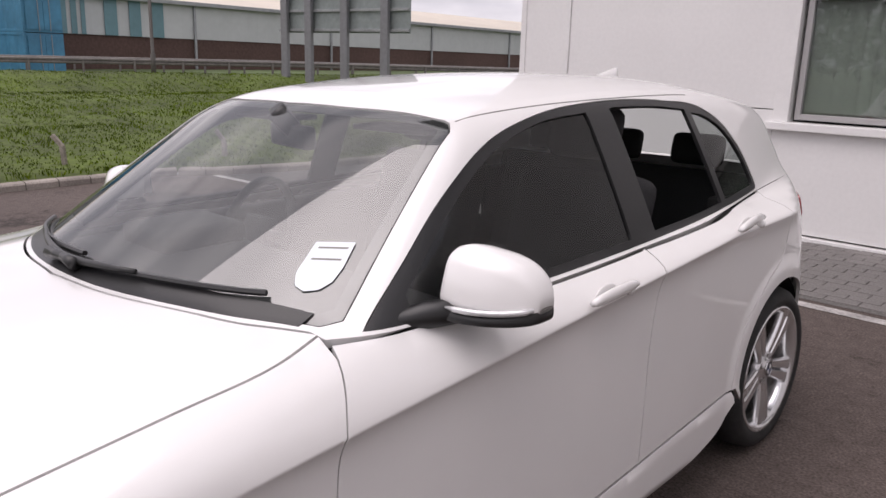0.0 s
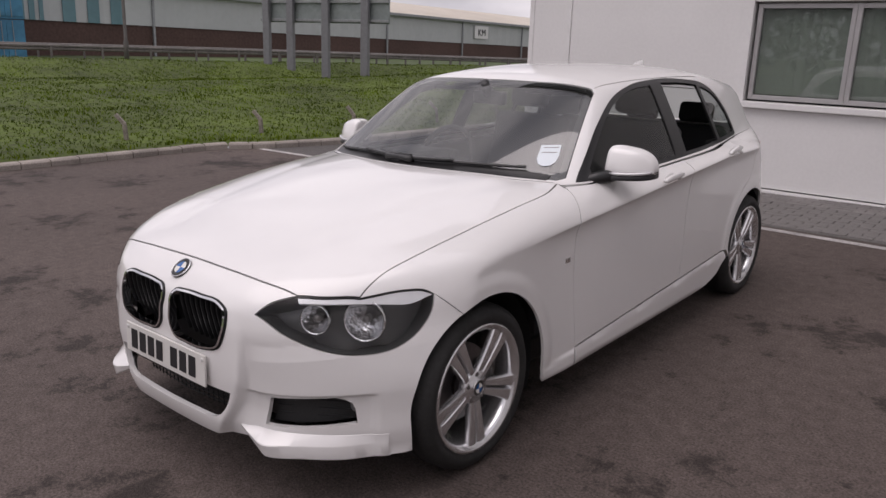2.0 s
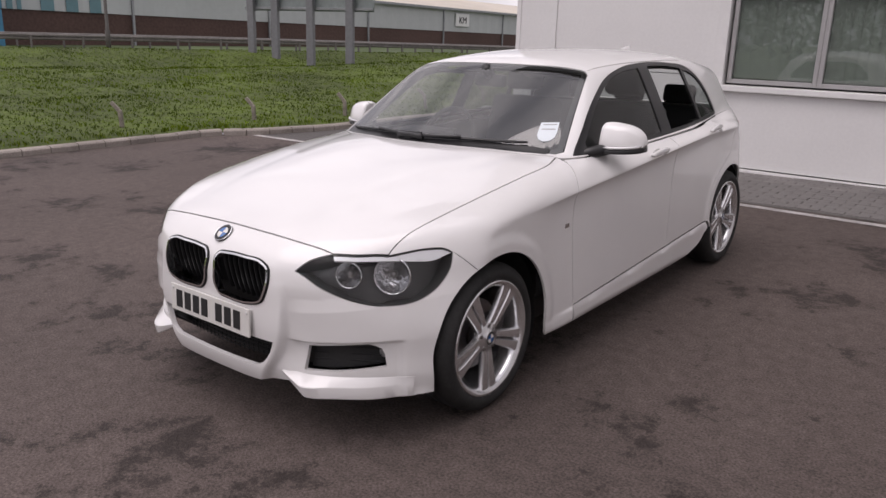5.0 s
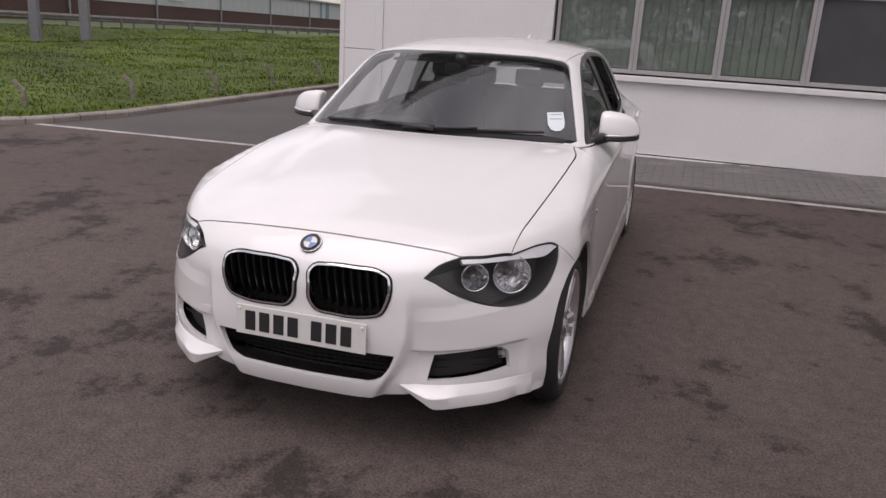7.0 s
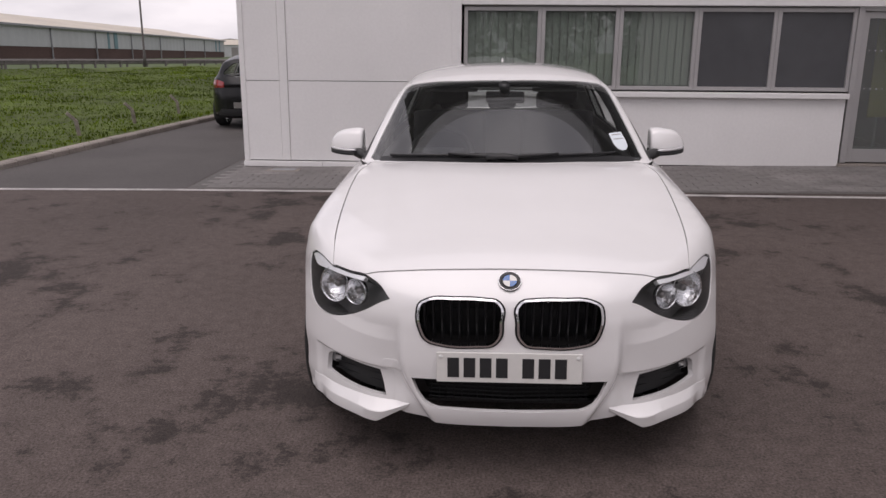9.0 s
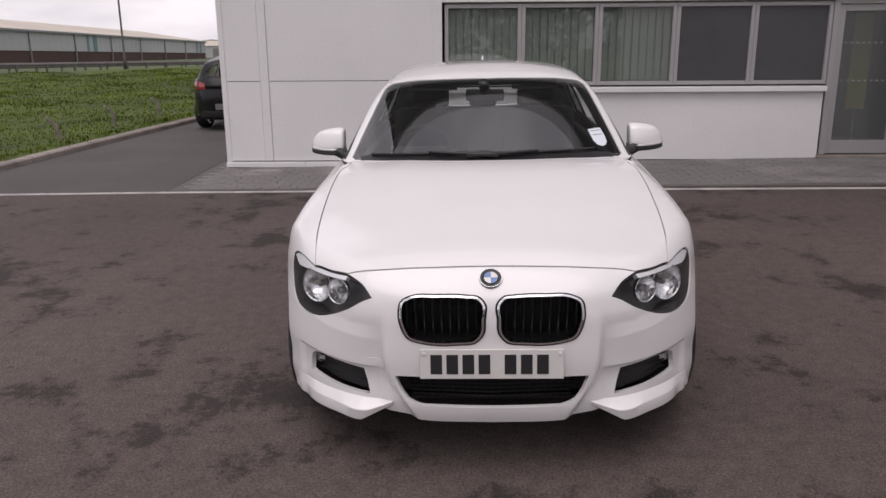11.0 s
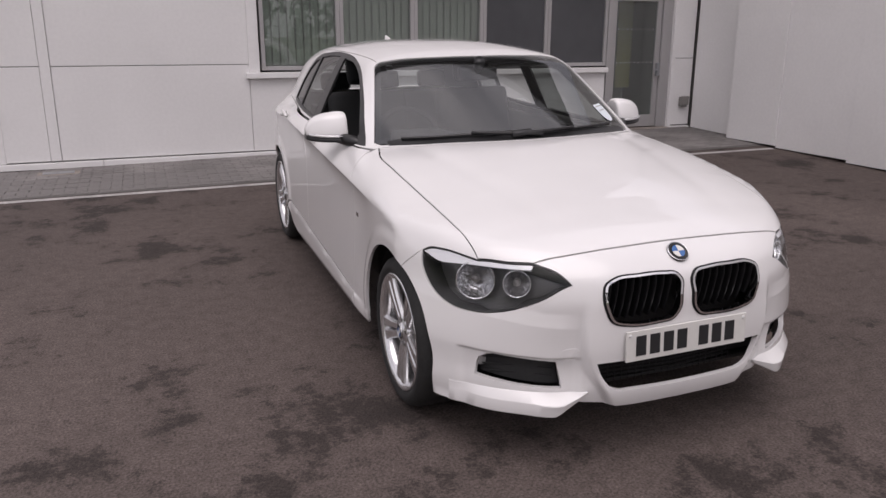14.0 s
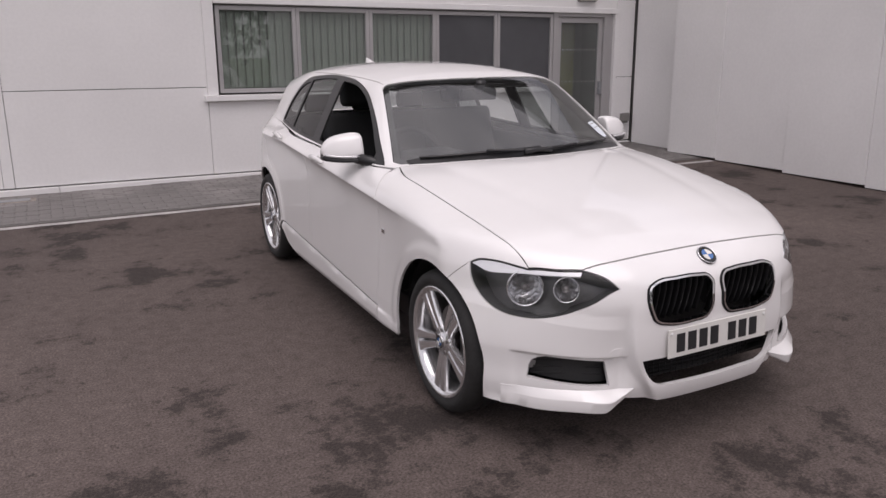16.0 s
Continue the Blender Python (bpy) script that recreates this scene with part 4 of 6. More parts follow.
def top_rays(q):
    return np.stack([q[:, 0], q[:, 1], np.full(len(q), 1.7)], 1), np.tile((0, 0, -1.0), (len(q), 1))


CZ = 0.84


def cabin_rays(q):       # unrolled round a line along the cabin: arc, length
    ph, y = q[:, 0] / 0.6, q[:, 1]
    d = np.stack([np.sin(ph), 0 * ph, np.cos(ph)], 1)
    return np.stack([0 * y, y, np.full(len(y), CZ)], 1) + d * 1.1, -d


def cabin_2d(p):
    return np.stack([np.arctan2(p[:, 0], p[:, 2] - CZ) * 0.6, p[:, 1]], 1)


def curve(points, step=0.02):
    """A smooth line through the points, evenly stepped."""
    p = np.array(points, float)
    if len(p) == 2:
        n = max(2, int(np.linalg.norm(p[1] - p[0]) / step) + 1)
        return p[0] + (p[1] - p[0]) * np.linspace(0, 1, n)[:, None]
    d = np.r_[0, np.cumsum(np.linalg.norm(np.diff(p, axis=0), axis=1))]
    n = max(3, int(d[-1] / step) + 1)
    s = np.linspace(0, d[-1], n)
    return np.stack([pch(d, p[:, k])(s) for k in range(p.shape[1])], 1)


def loop(*segments, step=0.02):
    """A closed outline of smooth stretches with corners between them."""
    out = [curve(s, step)[:-1] if len(s) < 40 else np.array(s)[:-1] for s in segments]
    return np.concatenate(out)


def ring(points, step=0.012):
    """A closed smooth outline."""
    p = np.array(points, float)
    q = np.concatenate([p[-3:], p, p[:4]])
    d = np.r_[0, np.cumsum(np.linalg.norm(np.diff(q, axis=0), axis=1))]
    n = int((d[len(p) + 3] - d[3]) / step) + 4
    s = np.linspace(d[3], d[len(p) + 3], n)[:-1]
    return np.stack([pch(d, q[:, k])(s) for k in range(2)], 1)


def arch(cy, r, a0, a1, step=0.02):
    """Part of a wheel arch, in degrees from straight up towards the rear."""
    n = max(3, int(abs(radians(a1 - a0)) * r / step) + 1)
    a = np.radians(np.linspace(a0, a1, n))
    return np.stack([cy + r * np.sin(a), WZ + r * np.cos(a)], 1)


def inside(poly, pts):
    x, y = pts[:, 0], pts[:, 1]
    a, b = poly, np.roll(poly, -1, axis=0)
    res = np.zeros(len(pts), bool)
    for (x0, y0), (x1, y1) in zip(a, b):
        if y0 == y1:
            continue
        c = ((y0 > y) != (y1 > y)) & (x < (x1 - x0) * (y - y0) / (y1 - y0) + x0)
        res ^= c
    return res


def shrink(poly, g):
    """The outline moved inwards by g."""
    a = np.sum(poly[:, 0] * np.roll(poly[:, 1], -1) - np.roll(poly[:, 0], -1) * poly[:, 1])
    t = np.roll(poly, -1, axis=0) - np.roll(poly, 1, axis=0)
    t /= np.linalg.norm(t, axis=1)[:, None] + 1e-9
    n = np.stack([-t[:, 1], t[:, 0]], 1) * (1 if a > 0 else -1)
    return poly + n * g


def skin(name, rays, outline, holes=(), grid=0.022, gap=0.0018, sink=0.0, lip=0.012, creases=()):
    """Vertices, triangles and normals of a panel cut from the body surface, with turned-in edges."""
    outer = shrink(outline, gap)
    holes = [shrink(h, -gap) for h in holes]
    lo, hi = outer.min(0), outer.max(0)
    gx, gy = np.meshgrid(np.arange(lo[0], hi[0], grid), np.arange(lo[1], hi[1], grid))
    pts = np.stack([gx.ravel(), gy.ravel()], 1) + np.array((grid * 0.31, grid * 0.43))
    pts = pts[inside(shrink(outer, grid * 0.45), pts) & inside(outer, pts)]
    for h in holes:
        pts = pts[~inside(shrink(h, -grid * 0.45), pts)]
    loops = [outer] + holes
    edges, k = [], 0
    for l in loops:
        edges += [(k + i, k + (i + 1) % len(l)) for i in range(len(l))]
        k += len(l)
    for c in creases:      # rows of vertices along and beside a sharp line
        for off in (-0.004, 0.0, 0.004):
            line = c + np.array((0, off))
            line = line[inside(shrink(outer, 0.004), line)]
            for h in holes:
                line = line[~inside(shrink(h, -0.004), line)]
            keep = np.abs(np.interp(pts[:, 0], c[:, 0], c[:, 1], left=9, right=9) - pts[:, 1]) > 0.006
            pts = pts[keep] if off < 0 else pts
            pts = np.concatenate([pts, line])
    every = np.concatenate(loops + [pts])
    vs, _, fs, *_ = delaunay_2d_cdt([Vector(p) for p in every], edges, [], 0, 1e-6)
    v2 = np.array([tuple(v) for v in vs])
    tri = np.array([f for f in fs if len(f) == 3])
    mid = v2[tri].mean(1)
    ok = inside(outer, mid)
    for h in holes:
        ok &= ~inside(h, mid)
    tri = tri[ok]
    used, inv = np.unique(tri, return_inverse=True)
    tri = inv.reshape(-1, 3)
    v2 = v2[used]
    p, n = trace(*rays(v2))
    p = p - n * sink
    # wind the triangles outwards
    c = np.cross(p[tri[:, 1]] - p[tri[:, 0]], p[tri[:, 2]] - p[tri[:, 0]])
    flip = (c * n[tri[:, 0]]).sum(1) < 0
    tri[flip] = tri[flip][:, ::-1]
    if lip:
        seen = {}
        for t in tri:
            for a, b in ((t[0], t[1]), (t[1], t[2]), (t[2], t[0])):
                seen[(a, b)] = 1
        rim = [(a, b) for a, b in seen if (b, a) not in seen]
        idx = sorted({v for e in rim for v in e})
        m = {v: len(p) + i for i, v in enumerate(idx)}
        m2 = {v: len(p) + len(idx) + i for i, v in enumerate(idx)}
        np0 = p[idx]
        soft = np.zeros((len(idx), 3))
        pos = {v: i for i, v in enumerate(idx)}
        for a, b in rim:
            e = p[b] - p[a]
            o = np.cross(e, n[a])
            o /= np.linalg.norm(o) + 1e-9
            soft[pos[a]] += o
            soft[pos[b]] += o
        soft /= np.linalg.norm(soft, axis=1)[:, None] + 1e-9
        extra = [(m[b], m[a], m2[a]) for a, b in rim] + [(m[b], m2[a], m2[b]) for a, b in rim]
        p = np.concatenate([p, np0, np0 - n[idx] * lip])
        n = np.concatenate([n, soft, soft])
        tri = np.concatenate([tri, np.array(extra)])
    return p, tri, n


def panel(name, rays, outline, material, parent, holes=(), mirror=False, label="", **how):
    p, tri, n = skin(name, rays, outline, holes, **how)
    made = []
    for sgn in ((1, -1) if mirror else (1,)):
        q, nn, t = p * (sgn, 1, 1), n * (sgn, 1, 1), tri if sgn > 0 else tri[:, ::-1]
        me = mesh_of(name, q, [tuple(map(int, f)) for f in t], material, True)
        me.normals_split_custom_set_from_vertices([tuple(v) for v in nn])
        made.append(child(name, me, parent, label))
    return made if mirror else made[0]


def on_top(xy):
    return trace(*top_rays(np.array(xy, float)))[0]


def on_side(yz):
    return trace(*side_rays(np.array(yz, float)))[0]


def revolve(profile, sides=48):
    """A turned shape about the x axis from (x, radius) pairs."""
    bm = bmesh.new()
    rows = []
    for x, r in profile:
        rows.append([bm.verts.new((x, r * math.cos(a), r * math.sin(a))) for a in (2 * math.pi * k / sides for k in range(sides))])
    for a, b in zip(rows, rows[1:]):
        for k in range(sides):
            bm.faces.new((a[k], a[(k + 1) % sides], b[(k + 1) % sides], b[k]))
    return bm


def paint_mat(name, color, coat=1.0):
    m = mat(name, color, rough=0.32, coat=coat, grain=0.012, grain_scale=4, spec=0.5)
    m.node_tree.nodes["Principled BSDF"].inputs["Coat IOR"].default_value = 1.5
    return m


P_WHITE = paint_mat("white_car_paint", (0.80, 0.79, 0.785))
P_BLACK = mat("black_car_paint", (0.008, 0.008, 0.009), rough=0.22, grain=0.05, grain_scale=4, spec=0.35)
M_TRIM = mat("black_trim", (0.016, 0.016, 0.017), 0.35, grain=0.1, grain_scale=200, bump=0.03)
M_SLAT = mat("black_slat", (0.008, 0.008, 0.009), 0.45, grain=0.1, grain_scale=100, spec=0.3)
M_LAMPWALL = mat("dark_lamp_bezel", (0.05, 0.05, 0.05), 0.35, grain=0.1, grain_scale=90)
M_DULL = mat("dark_plastic", (0.02, 0.02, 0.021), 0.6, grain=0.15, grain_scale=150, bump=0.1, bump_scale=400)
M_RUBBER = mat("tyre_rubber", (0.018, 0.018, 0.018), 0.75, grain=0.2, grain_scale=60, blotch=0.2, blotch_scale=9, bump=0.1)
M_CHROME = mat("chrome", (0.82, 0.82, 0.83), 0.07, metal=1.0, grain=0.02)
M_ALLOY = mat("silver_alloy", (0.74, 0.74, 0.75), 0.2, metal=0.85, grain=0.04, grain_scale=60)
M_ALLOY_DIM = mat("brake_dusted_alloy", (0.22, 0.21, 0.205), 0.4, metal=0.7, grain=0.2, grain_scale=30)
M_DISC = mat("brake_disc", (0.25, 0.24, 0.24), 0.35, metal=0.9, grain=0.15, grain_scale=90)
M_SCREEN = glass_mat("windscreen_glass", (0.62, 0.65, 0.64), 2.45, 0.014)
M_SIDEGLASS = glass_mat("tinted_side_glass", (0.50, 0.53, 0.52), 1.6)
M_REARGLASS = glass_mat("rear_screen_glass", (0.72, 0.75, 0.74), 1.45)
M_LENS = glass_mat("clear_lamp_lens", (0.95, 0.96, 0.97), 1.35)
M_REDLAMP = mat("red_lamp_lens", (0.28, 0.012, 0.015), 0.12, coat=1.0, grain=0.1, grain_scale=60)
M_PLATE = mat("white_number_plate", (0.70, 0.69, 0.66), 0.35, grain=0.02)
M_SEAT = mat("dark_seat_cloth", (0.025, 0.025, 0.027), 0.8, grain=0.2, grain_scale=200, bump=0.2, bump_scale=300)
M_CABIN = mat("dark_cabin_plastic", (0.03, 0.03, 0.031), 0.65, grain=0.15, grain_scale=120, bump=0.1, bump_scale=300)
M_HEADLINER = mat("grey_headliner", (0.16, 0.155, 0.15), 0.9, grain=0.05)
M_STICKER = mat("pale_blue_white_sticker", (0.72, 0.78, 0.82), 0.4, grain=0.02)
M_BLUE = mat("badge_blue", (0.02, 0.12, 0.36), 0.25, coat=1.0, grain=0.02)
M_BROW = mat("bright_silver_brow", (0.86, 0.86, 0.87), 0.38, metal=0.1, grain=0.02)
M_REFLECT = mat("chromed_reflector", (0.72, 0.72, 0.73), 0.14, metal=1.0, grain=0.06, grain_scale=160, bump=0.45, bump_scale=70)
M_AMBER = mat("silver_indicator_lens", (0.62, 0.62, 0.63), 0.12, metal=0.4, coat=1.0, grain=0.05, grain_scale=200)


def roundel(parent, m, r):
    """A round badge of plain coloured fields in a dark ring."""
    b = part("badge", revolve([(-0.006, 0.0001), (-0.006, r), (0.001, r), (0.003, r * 0.97), (0.003, r * 0.66), (0.001, r * 0.64), (0.001, 0.0001)], 32), M_TRIM, parent, "dark round badge", True)
    b.matrix_basis = m
    rim = part("badge_ring", revolve([(0.001, r * 1.03), (0.004, r * 1.0), (0.004, r * 0.95), (0.001, r * 0.93)], 32), M_CHROME, b, "bright ring", True)
    for q in range(4):
        bm = bmesh.new()
        c = bm.verts.new((0.0045, 0, 0))
        arc = [bm.verts.new((0.0045, 0.62 * r * math.cos(a), 0.62 * r * math.sin(a))) for a in (math.pi / 2 * (q + k / 6) for k in range(7))]
        for u, w in zip(arc, arc[1:]):
            bm.faces.new((c, u, w))
        part("badge_field", bm, M_BLUE if q % 2 else M_PLATE, b)
    return b


def wheel(parent, x, y):
    """An alloy wheel with five split spokes; its outer face looks along +x."""
    w = new("wheel")
    w.parent = parent
    w.matrix_basis = pose(x, y, WZ) if x > 0 else pose(x, y, WZ, 0, 0, 180)
    r = 0.317
    tyre = [(-0.20, 0.236), (-0.215, 0.262), (-0.213, 0.288), (-0.196, 0.309), (-0.17, r - 0.001), (-0.155, r), (-0.15, r - 0.006), (-0.143, r - 0.006), (-0.138, r),
            (-0.112, r), (-0.107, r - 0.006), (-0.1, r - 0.006), (-0.095, r), (-0.05, r - 0.001), (-0.022, 0.308), (-0.004, 0.287), (-0.001, 0.268), (-0.006, 0.255), (-0.012, 0.246), (-0.02, 0.240)]
    part("tyre", revolve(tyre, 64), M_RUBBER, w, smooth=True)
    rim = [(-0.2, 0.236), (-0.2, 0.226), (-0.17, 0.205), (-0.05, 0.212), (-0.028, 0.218), (-0.018, 0.224), (-0.007, 0.237), (-0.006, 0.2455), (-0.014, 0.2475)]
    part("rim", revolve(rim, 64), M_ALLOY, w, smooth=True)
    part("brake_disc", revolve([(-0.10, 0.06), (-0.10, 0.15), (-0.115, 0.15), (-0.115, 0.06)], 40), M_DISC, w, smooth=False)
    part("hub_back", revolve([(-0.09, 0.0001), (-0.09, 0.055), (-0.06, 0.06), (-0.035, 0.055)], 24), M_ALLOY_DIM, w, smooth=True)
    bm = bmesh.new()
    box(bm, (-0.14, 0.07, -0.07), (-0.075, 0.165, 0.07), 0.015)
    part("brake_caliper", bm, M_ALLOY_DIM, w)
    sp = bmesh.new()
    for sgn in (-1, 1):
        rows = []
        for t in np.linspace(0, 1, 9):
            rad = 0.045 + t * 0.184
            off = sgn * (0.0165 + 0.0135 * t ** 1.3)
            half = 0.0138 + 0.0100 * t + 0.006 * max(0, t - 0.85) * 6
            xf = -0.012 - 0.020 * (1 - t) ** 1.5 - 0.006 * t
            prof = [(-0.055 + 0.02 * t, off - half), (xf - 0.008, off - half), (xf, off - half + 0.005), (xf + 0.001, off + half * 0.2), (xf, off + half - 0.005), (xf - 0.008, off + half), (-0.055 + 0.02 * t, off + half)]
            rows.append([sp.verts.new((px, py, rad)) for px, py in prof])
        for a, b in zip(rows, rows[1:]):
            for k in range(7):
                sp.faces.new((a[k], a[(k + 1) % 7], b[(k + 1) % 7], b[k]))
    # the web between the two bars near the rim
    me = bpy.data.meshes.new("spoke")
    bmesh.ops.recalc_face_normals(sp, faces=sp.faces[:])
    sp.to_mesh(me)
    sp.free()
    me.materials.append(M_ALLOY)
    me.polygons.foreach_set("use_smooth", [True] * len(me.polygons))
    me.set_sharp_from_angle(angle=radians(35))
    for k in range(5):
        o = child("spoke", me, w)
        o.matrix_basis = Matrix.Rotation(radians(72 * k + 35), 4, "X")
    hub = revolve([(-0.06, 0.068), (-0.034, 0.066), (-0.028, 0.060), (-0.030, 0.036), (-0.022, 0.033), (-0.02, 0.0001)], 40)
    part("hub", hub, M_ALLOY, w, smooth=True)
    for k in range(5):
        a = radians(72 * k + 17)
        b = part("wheel_bolt", revolve([(-0.04, 0.0085), (-0.026, 0.0085), (-0.024, 0.0001)], 8), M_DISC, w)
        b.location = (0, 0.052 * math.cos(a), 0.052 * math.sin(a))
    roundel(w, pose(-0.02, 0, 0), 0.031)
    return w


def lamp_outline(edge):
    """The headlamp's upper and lower outline; edge: the bonnet's edge above it, in plan."""
    e = on_top(edge)
    a = curve([(0.437, 0.104, 0.690), (0.468, 0.140, 0.724), tuple(e[0])], 0.02)
    c = curve([tuple(e[-1]), (0.775, 0.475, 0.757), (0.803, 0.520, 0.752), (0.822, 0.548, 0.736)], 0.02)
    dn = [(0.822, 0.548, 0.736), (0.828, 0.528, 0.678), (0.817, 0.480, 0.622), (0.785, 0.395, 0.576), (0.712, 0.285, 0.566), (0.62, 0.195, 0.592), (0.53, 0.135, 0.638), (0.458, 0.110, 0.682), (0.437, 0.104, 0.690)]
    return nose_2d(np.concatenate([a[:-1], e[:-1], c])), nose_2d(curve(dn, 0.02))


def build_car(paint, m, name, label, windows_down=(), full=True):
    car = thing(name, label, "car", "cars in the yard" if not full else "", m)
    g = 0.022 if full else 0.05
    st = 0.02 if full else 0.05
    # bonnet
    half_front = curve([(0, 0.166), (0.25, 0.167), (0.42, 0.178), (0.537, 0.200)], st)
    lamp_edge = curve([(0.537, 0.200), (0.60, 0.245), (0.688, 0.335)], st)
    hood_side = curve([(0.688, 0.335), (0.712, 0.55), (0.733, 0.85), (0.744, 1.15), (0.740, 1.34), (0.705, 1.475)], st)
    half_rear = curve([(0.705, 1.475), (0.5, 1.352), (0.25, 1.262), (0, 1.235)], st)
    half = np.concatenate([half_front[:-1], lamp_edge[:-1], hood_side[:-1], half_rear])
    hood = np.concatenate([half, (half * (-1, 1))[::-1][1:-1]])
    panel("bonnet", top_rays, hood, paint, car, grid=g)
    front3 = on_top(half_front)
    side3 = on_top(hood_side)
    up, dn = lamp_outline(lamp_edge)
    seam_yz = curve([tuple(trace(*nose_rays(dn[:1]))[0][0, 1:]), tuple(arch(FW + 0.016, 0.364, -24, -30)[0])], st)
    if full:
        inner_up = up[: int(np.argmin(np.abs(up[:, 0] - nose_2d(front3[-1:])[0, 0]))) + 1]
        fr = nose_2d(front3)
        fr[:, 1] -= 0.001
        arch_f = arch(FW + 0.016, 0.364, -24, -104, st)
        seam = nose_2d(on_side(seam_yz))
        arch3 = on_side(arch_f)
        bottom3 = curve([(0.83, 0.43, 0.200), (0.79, 0.27, 0.205)], st)
        low3 = curve([(0.79, 0.27, 0.205), (0.50, 0.06, 0.250)], st)
        notch3 = curve([(0.50, 0.06, 0.250), (0.455, 0.06, 0.262)], st)
        lip3 = curve([(0.455, 0.06, 0.252), (0.25, 0.045, 0.224), (0.0, 0.03, 0.216)], st)
        h = [fr[:-1], inner_up[::-1][:-1] if len(inner_up) > 2 else np.zeros((0, 2)), dn[::-1][:-1], seam[:-1], nose_2d(arch3)[:-1], nose_2d(bottom3)[:-1], nose_2d(low3)[:-1], nose_2d(notch3)[:-1], nose_2d(lip3)]
        h = np.concatenate(h)
        bumper = np.concatenate([h, (h * (-1, 1))[::-1][1:-1]])

        def n2(pts):
            return nose_2d(np.array([(x, y, z) for x, y, z in pts], float))

        kid = ring(n2([(x, 0.04, z) for x, z in ((0.029, 0.63), (0.029, 0.683), (0.045, 0.698), (0.09, 0.704), (0.2, 0.706), (0.298, 0.700), (0.328, 0.686), (0.334, 0.660), (0.322, 0.597), (0.298, 0.558), (0.24, 0.542), (0.12, 0.539), (0.06, 0.546), (0.036, 0.572))]))
        intake = loop(n2([(-0.345, 0.07, 0.405), (0.345, 0.07, 0.405)]), n2([(0.345, 0.07, 0.405), (0.325, 0.06, 0.352), (0.29, 0.06, 0.312), (0.25, 0.05, 0.294)]),
                      n2([(0.25, 0.05, 0.294), (0, 0.03, 0.286), (-0.25, 0.05, 0.294)]), n2([(-0.25, 0.05, 0.294), (-0.29, 0.06, 0.312), (-0.325, 0.06, 0.352), (-0.345, 0.07, 0.405)]))
        fog = loop(n2([(0.476, 0.13, 0.404), (0.60, 0.15, 0.414), (0.70, 0.19, 0.420)]), n2([(0.70, 0.19, 0.420), (0.735, 0.22, 0.406), (0.742, 0.25, 0.330)]),
                   n2([(0.742, 0.25, 0.330), (0.60, 0.15, 0.314), (0.452, 0.127, 0.306)]), n2([(0.452, 0.127, 0.306), (0.476, 0.13, 0.404)]))
        kid2, fog2 = kid * (-1, 1), fog * (-1, 1)
        nose_lines = []
        for f, x1 in ((SHELF, 0.84), (VENT_TOP, 0.775), (lambda q: VENT_TOP(q) - 0.010, 0.775)):
            xs = np.arange(0.40, x1, 0.006)
            zs = f(xs)
            ys = NOSE(zs) + 0.36 * (xs / 0.81) ** 3.8
            line = nose_2d(np.stack([xs, ys, zs], 1))
            nose_lines += [line, (line * (-1, 1))[::-1]]
        panel("front_bumper", nose_rays, bumper, paint, car, creases=nose_lines, holes=[kid, kid2[::-1], intake, fog, fog2[::-1]], grid=0.0095, lip=0.02, label="sporty front bumper with angular lower lips")
        front_details(car, kid, intake, fog, up, dn)
        lower_lips(car, paint)
    else:
        h = np.concatenate([nose_2d(front3)[:-1], nose_2d(side3[:3])[:-1], nose_2d(on_side(np.array([(0.5, 0.7), (0.42, 0.4), (0.43, 0.2)]))), nose_2d(np.array([(0.5, 0.06, 0.23), (0.0, 0.03, 0.25)]))])
        panel("front_bumper", nose_rays, np.concatenate([h, (h * (-1, 1))[::-1][1:-1]]), paint, car, grid=g)
    # front wings
    creases = [SHOULDER] if full else []
    s2 = side3[:, 1:]
    l2 = trace(*nose_rays(up))[0]
    k = int(np.argmin(np.abs(l2[:, 1] - 0.335)))
    lamp_top = l2[k:, 1:]
    door_f = curve([(1.402, 0.287), (1.388, 0.5), (1.388, 0.7), (1.412, 0.85), (1.47, 0.958)], st)
    wing = np.concatenate([lamp_top[:-1], seam_yz[1:-1], arch(FW + 0.016, 0.364, -24, 90, st), curve([(1.152, 0.29), (1.158, 0.225)], st), curve([(1.165, 0.208), (1.40, 0.206)], st), door_f[:-1] , [(1.472, 0.962)], s2[::-1][:-1]])
    panel("front_wing", side_rays, wing, paint, car, mirror=True, creases=creases, grid=g * 0.7, gap=0.0010)
    # doors
    belt = curve([(1.472, 0.957), (2.0, 0.946), (2.6, 0.950), (3.2, 0.972), (3.47, 0.99)], st)
    kb = int(np.argmin(np.abs(belt[:, 0] - 2.56)))
    mid_edge = curve([(2.56, 0.951), (2.535, 0.85), (2.50, 0.7), (2.475, 0.5), (2.455, 0.343)], st)
    d1 = np.concatenate([door_f[::1][:-1], belt[:kb], mid_edge[:-1], curve([(2.455, 0.343), (1.402, 0.287)], st)[:-1]])
    doors = panel("front_door", side_rays, d1, paint, car, mirror=True, creases=creases, grid=g * 0.7, gap=0.0026)
    back_edge = curve([(3.47, 0.99), (3.485, 0.90), (3.46, 0.79), (3.30, 0.70), (3.12, 0.56), (3.07, 0.45), (3.05, 0.374)], st)
    d2 = np.concatenate([mid_edge[::-1][:-1], belt[kb:-1], back_edge[:-1], curve([(3.05, 0.374), (2.455, 0.343)], st)[:-1]])
    rdoors = panel("rear_door", side_rays, d2, paint, car, mirror=True, creases=creases, grid=g * 0.7, gap=0.0026)
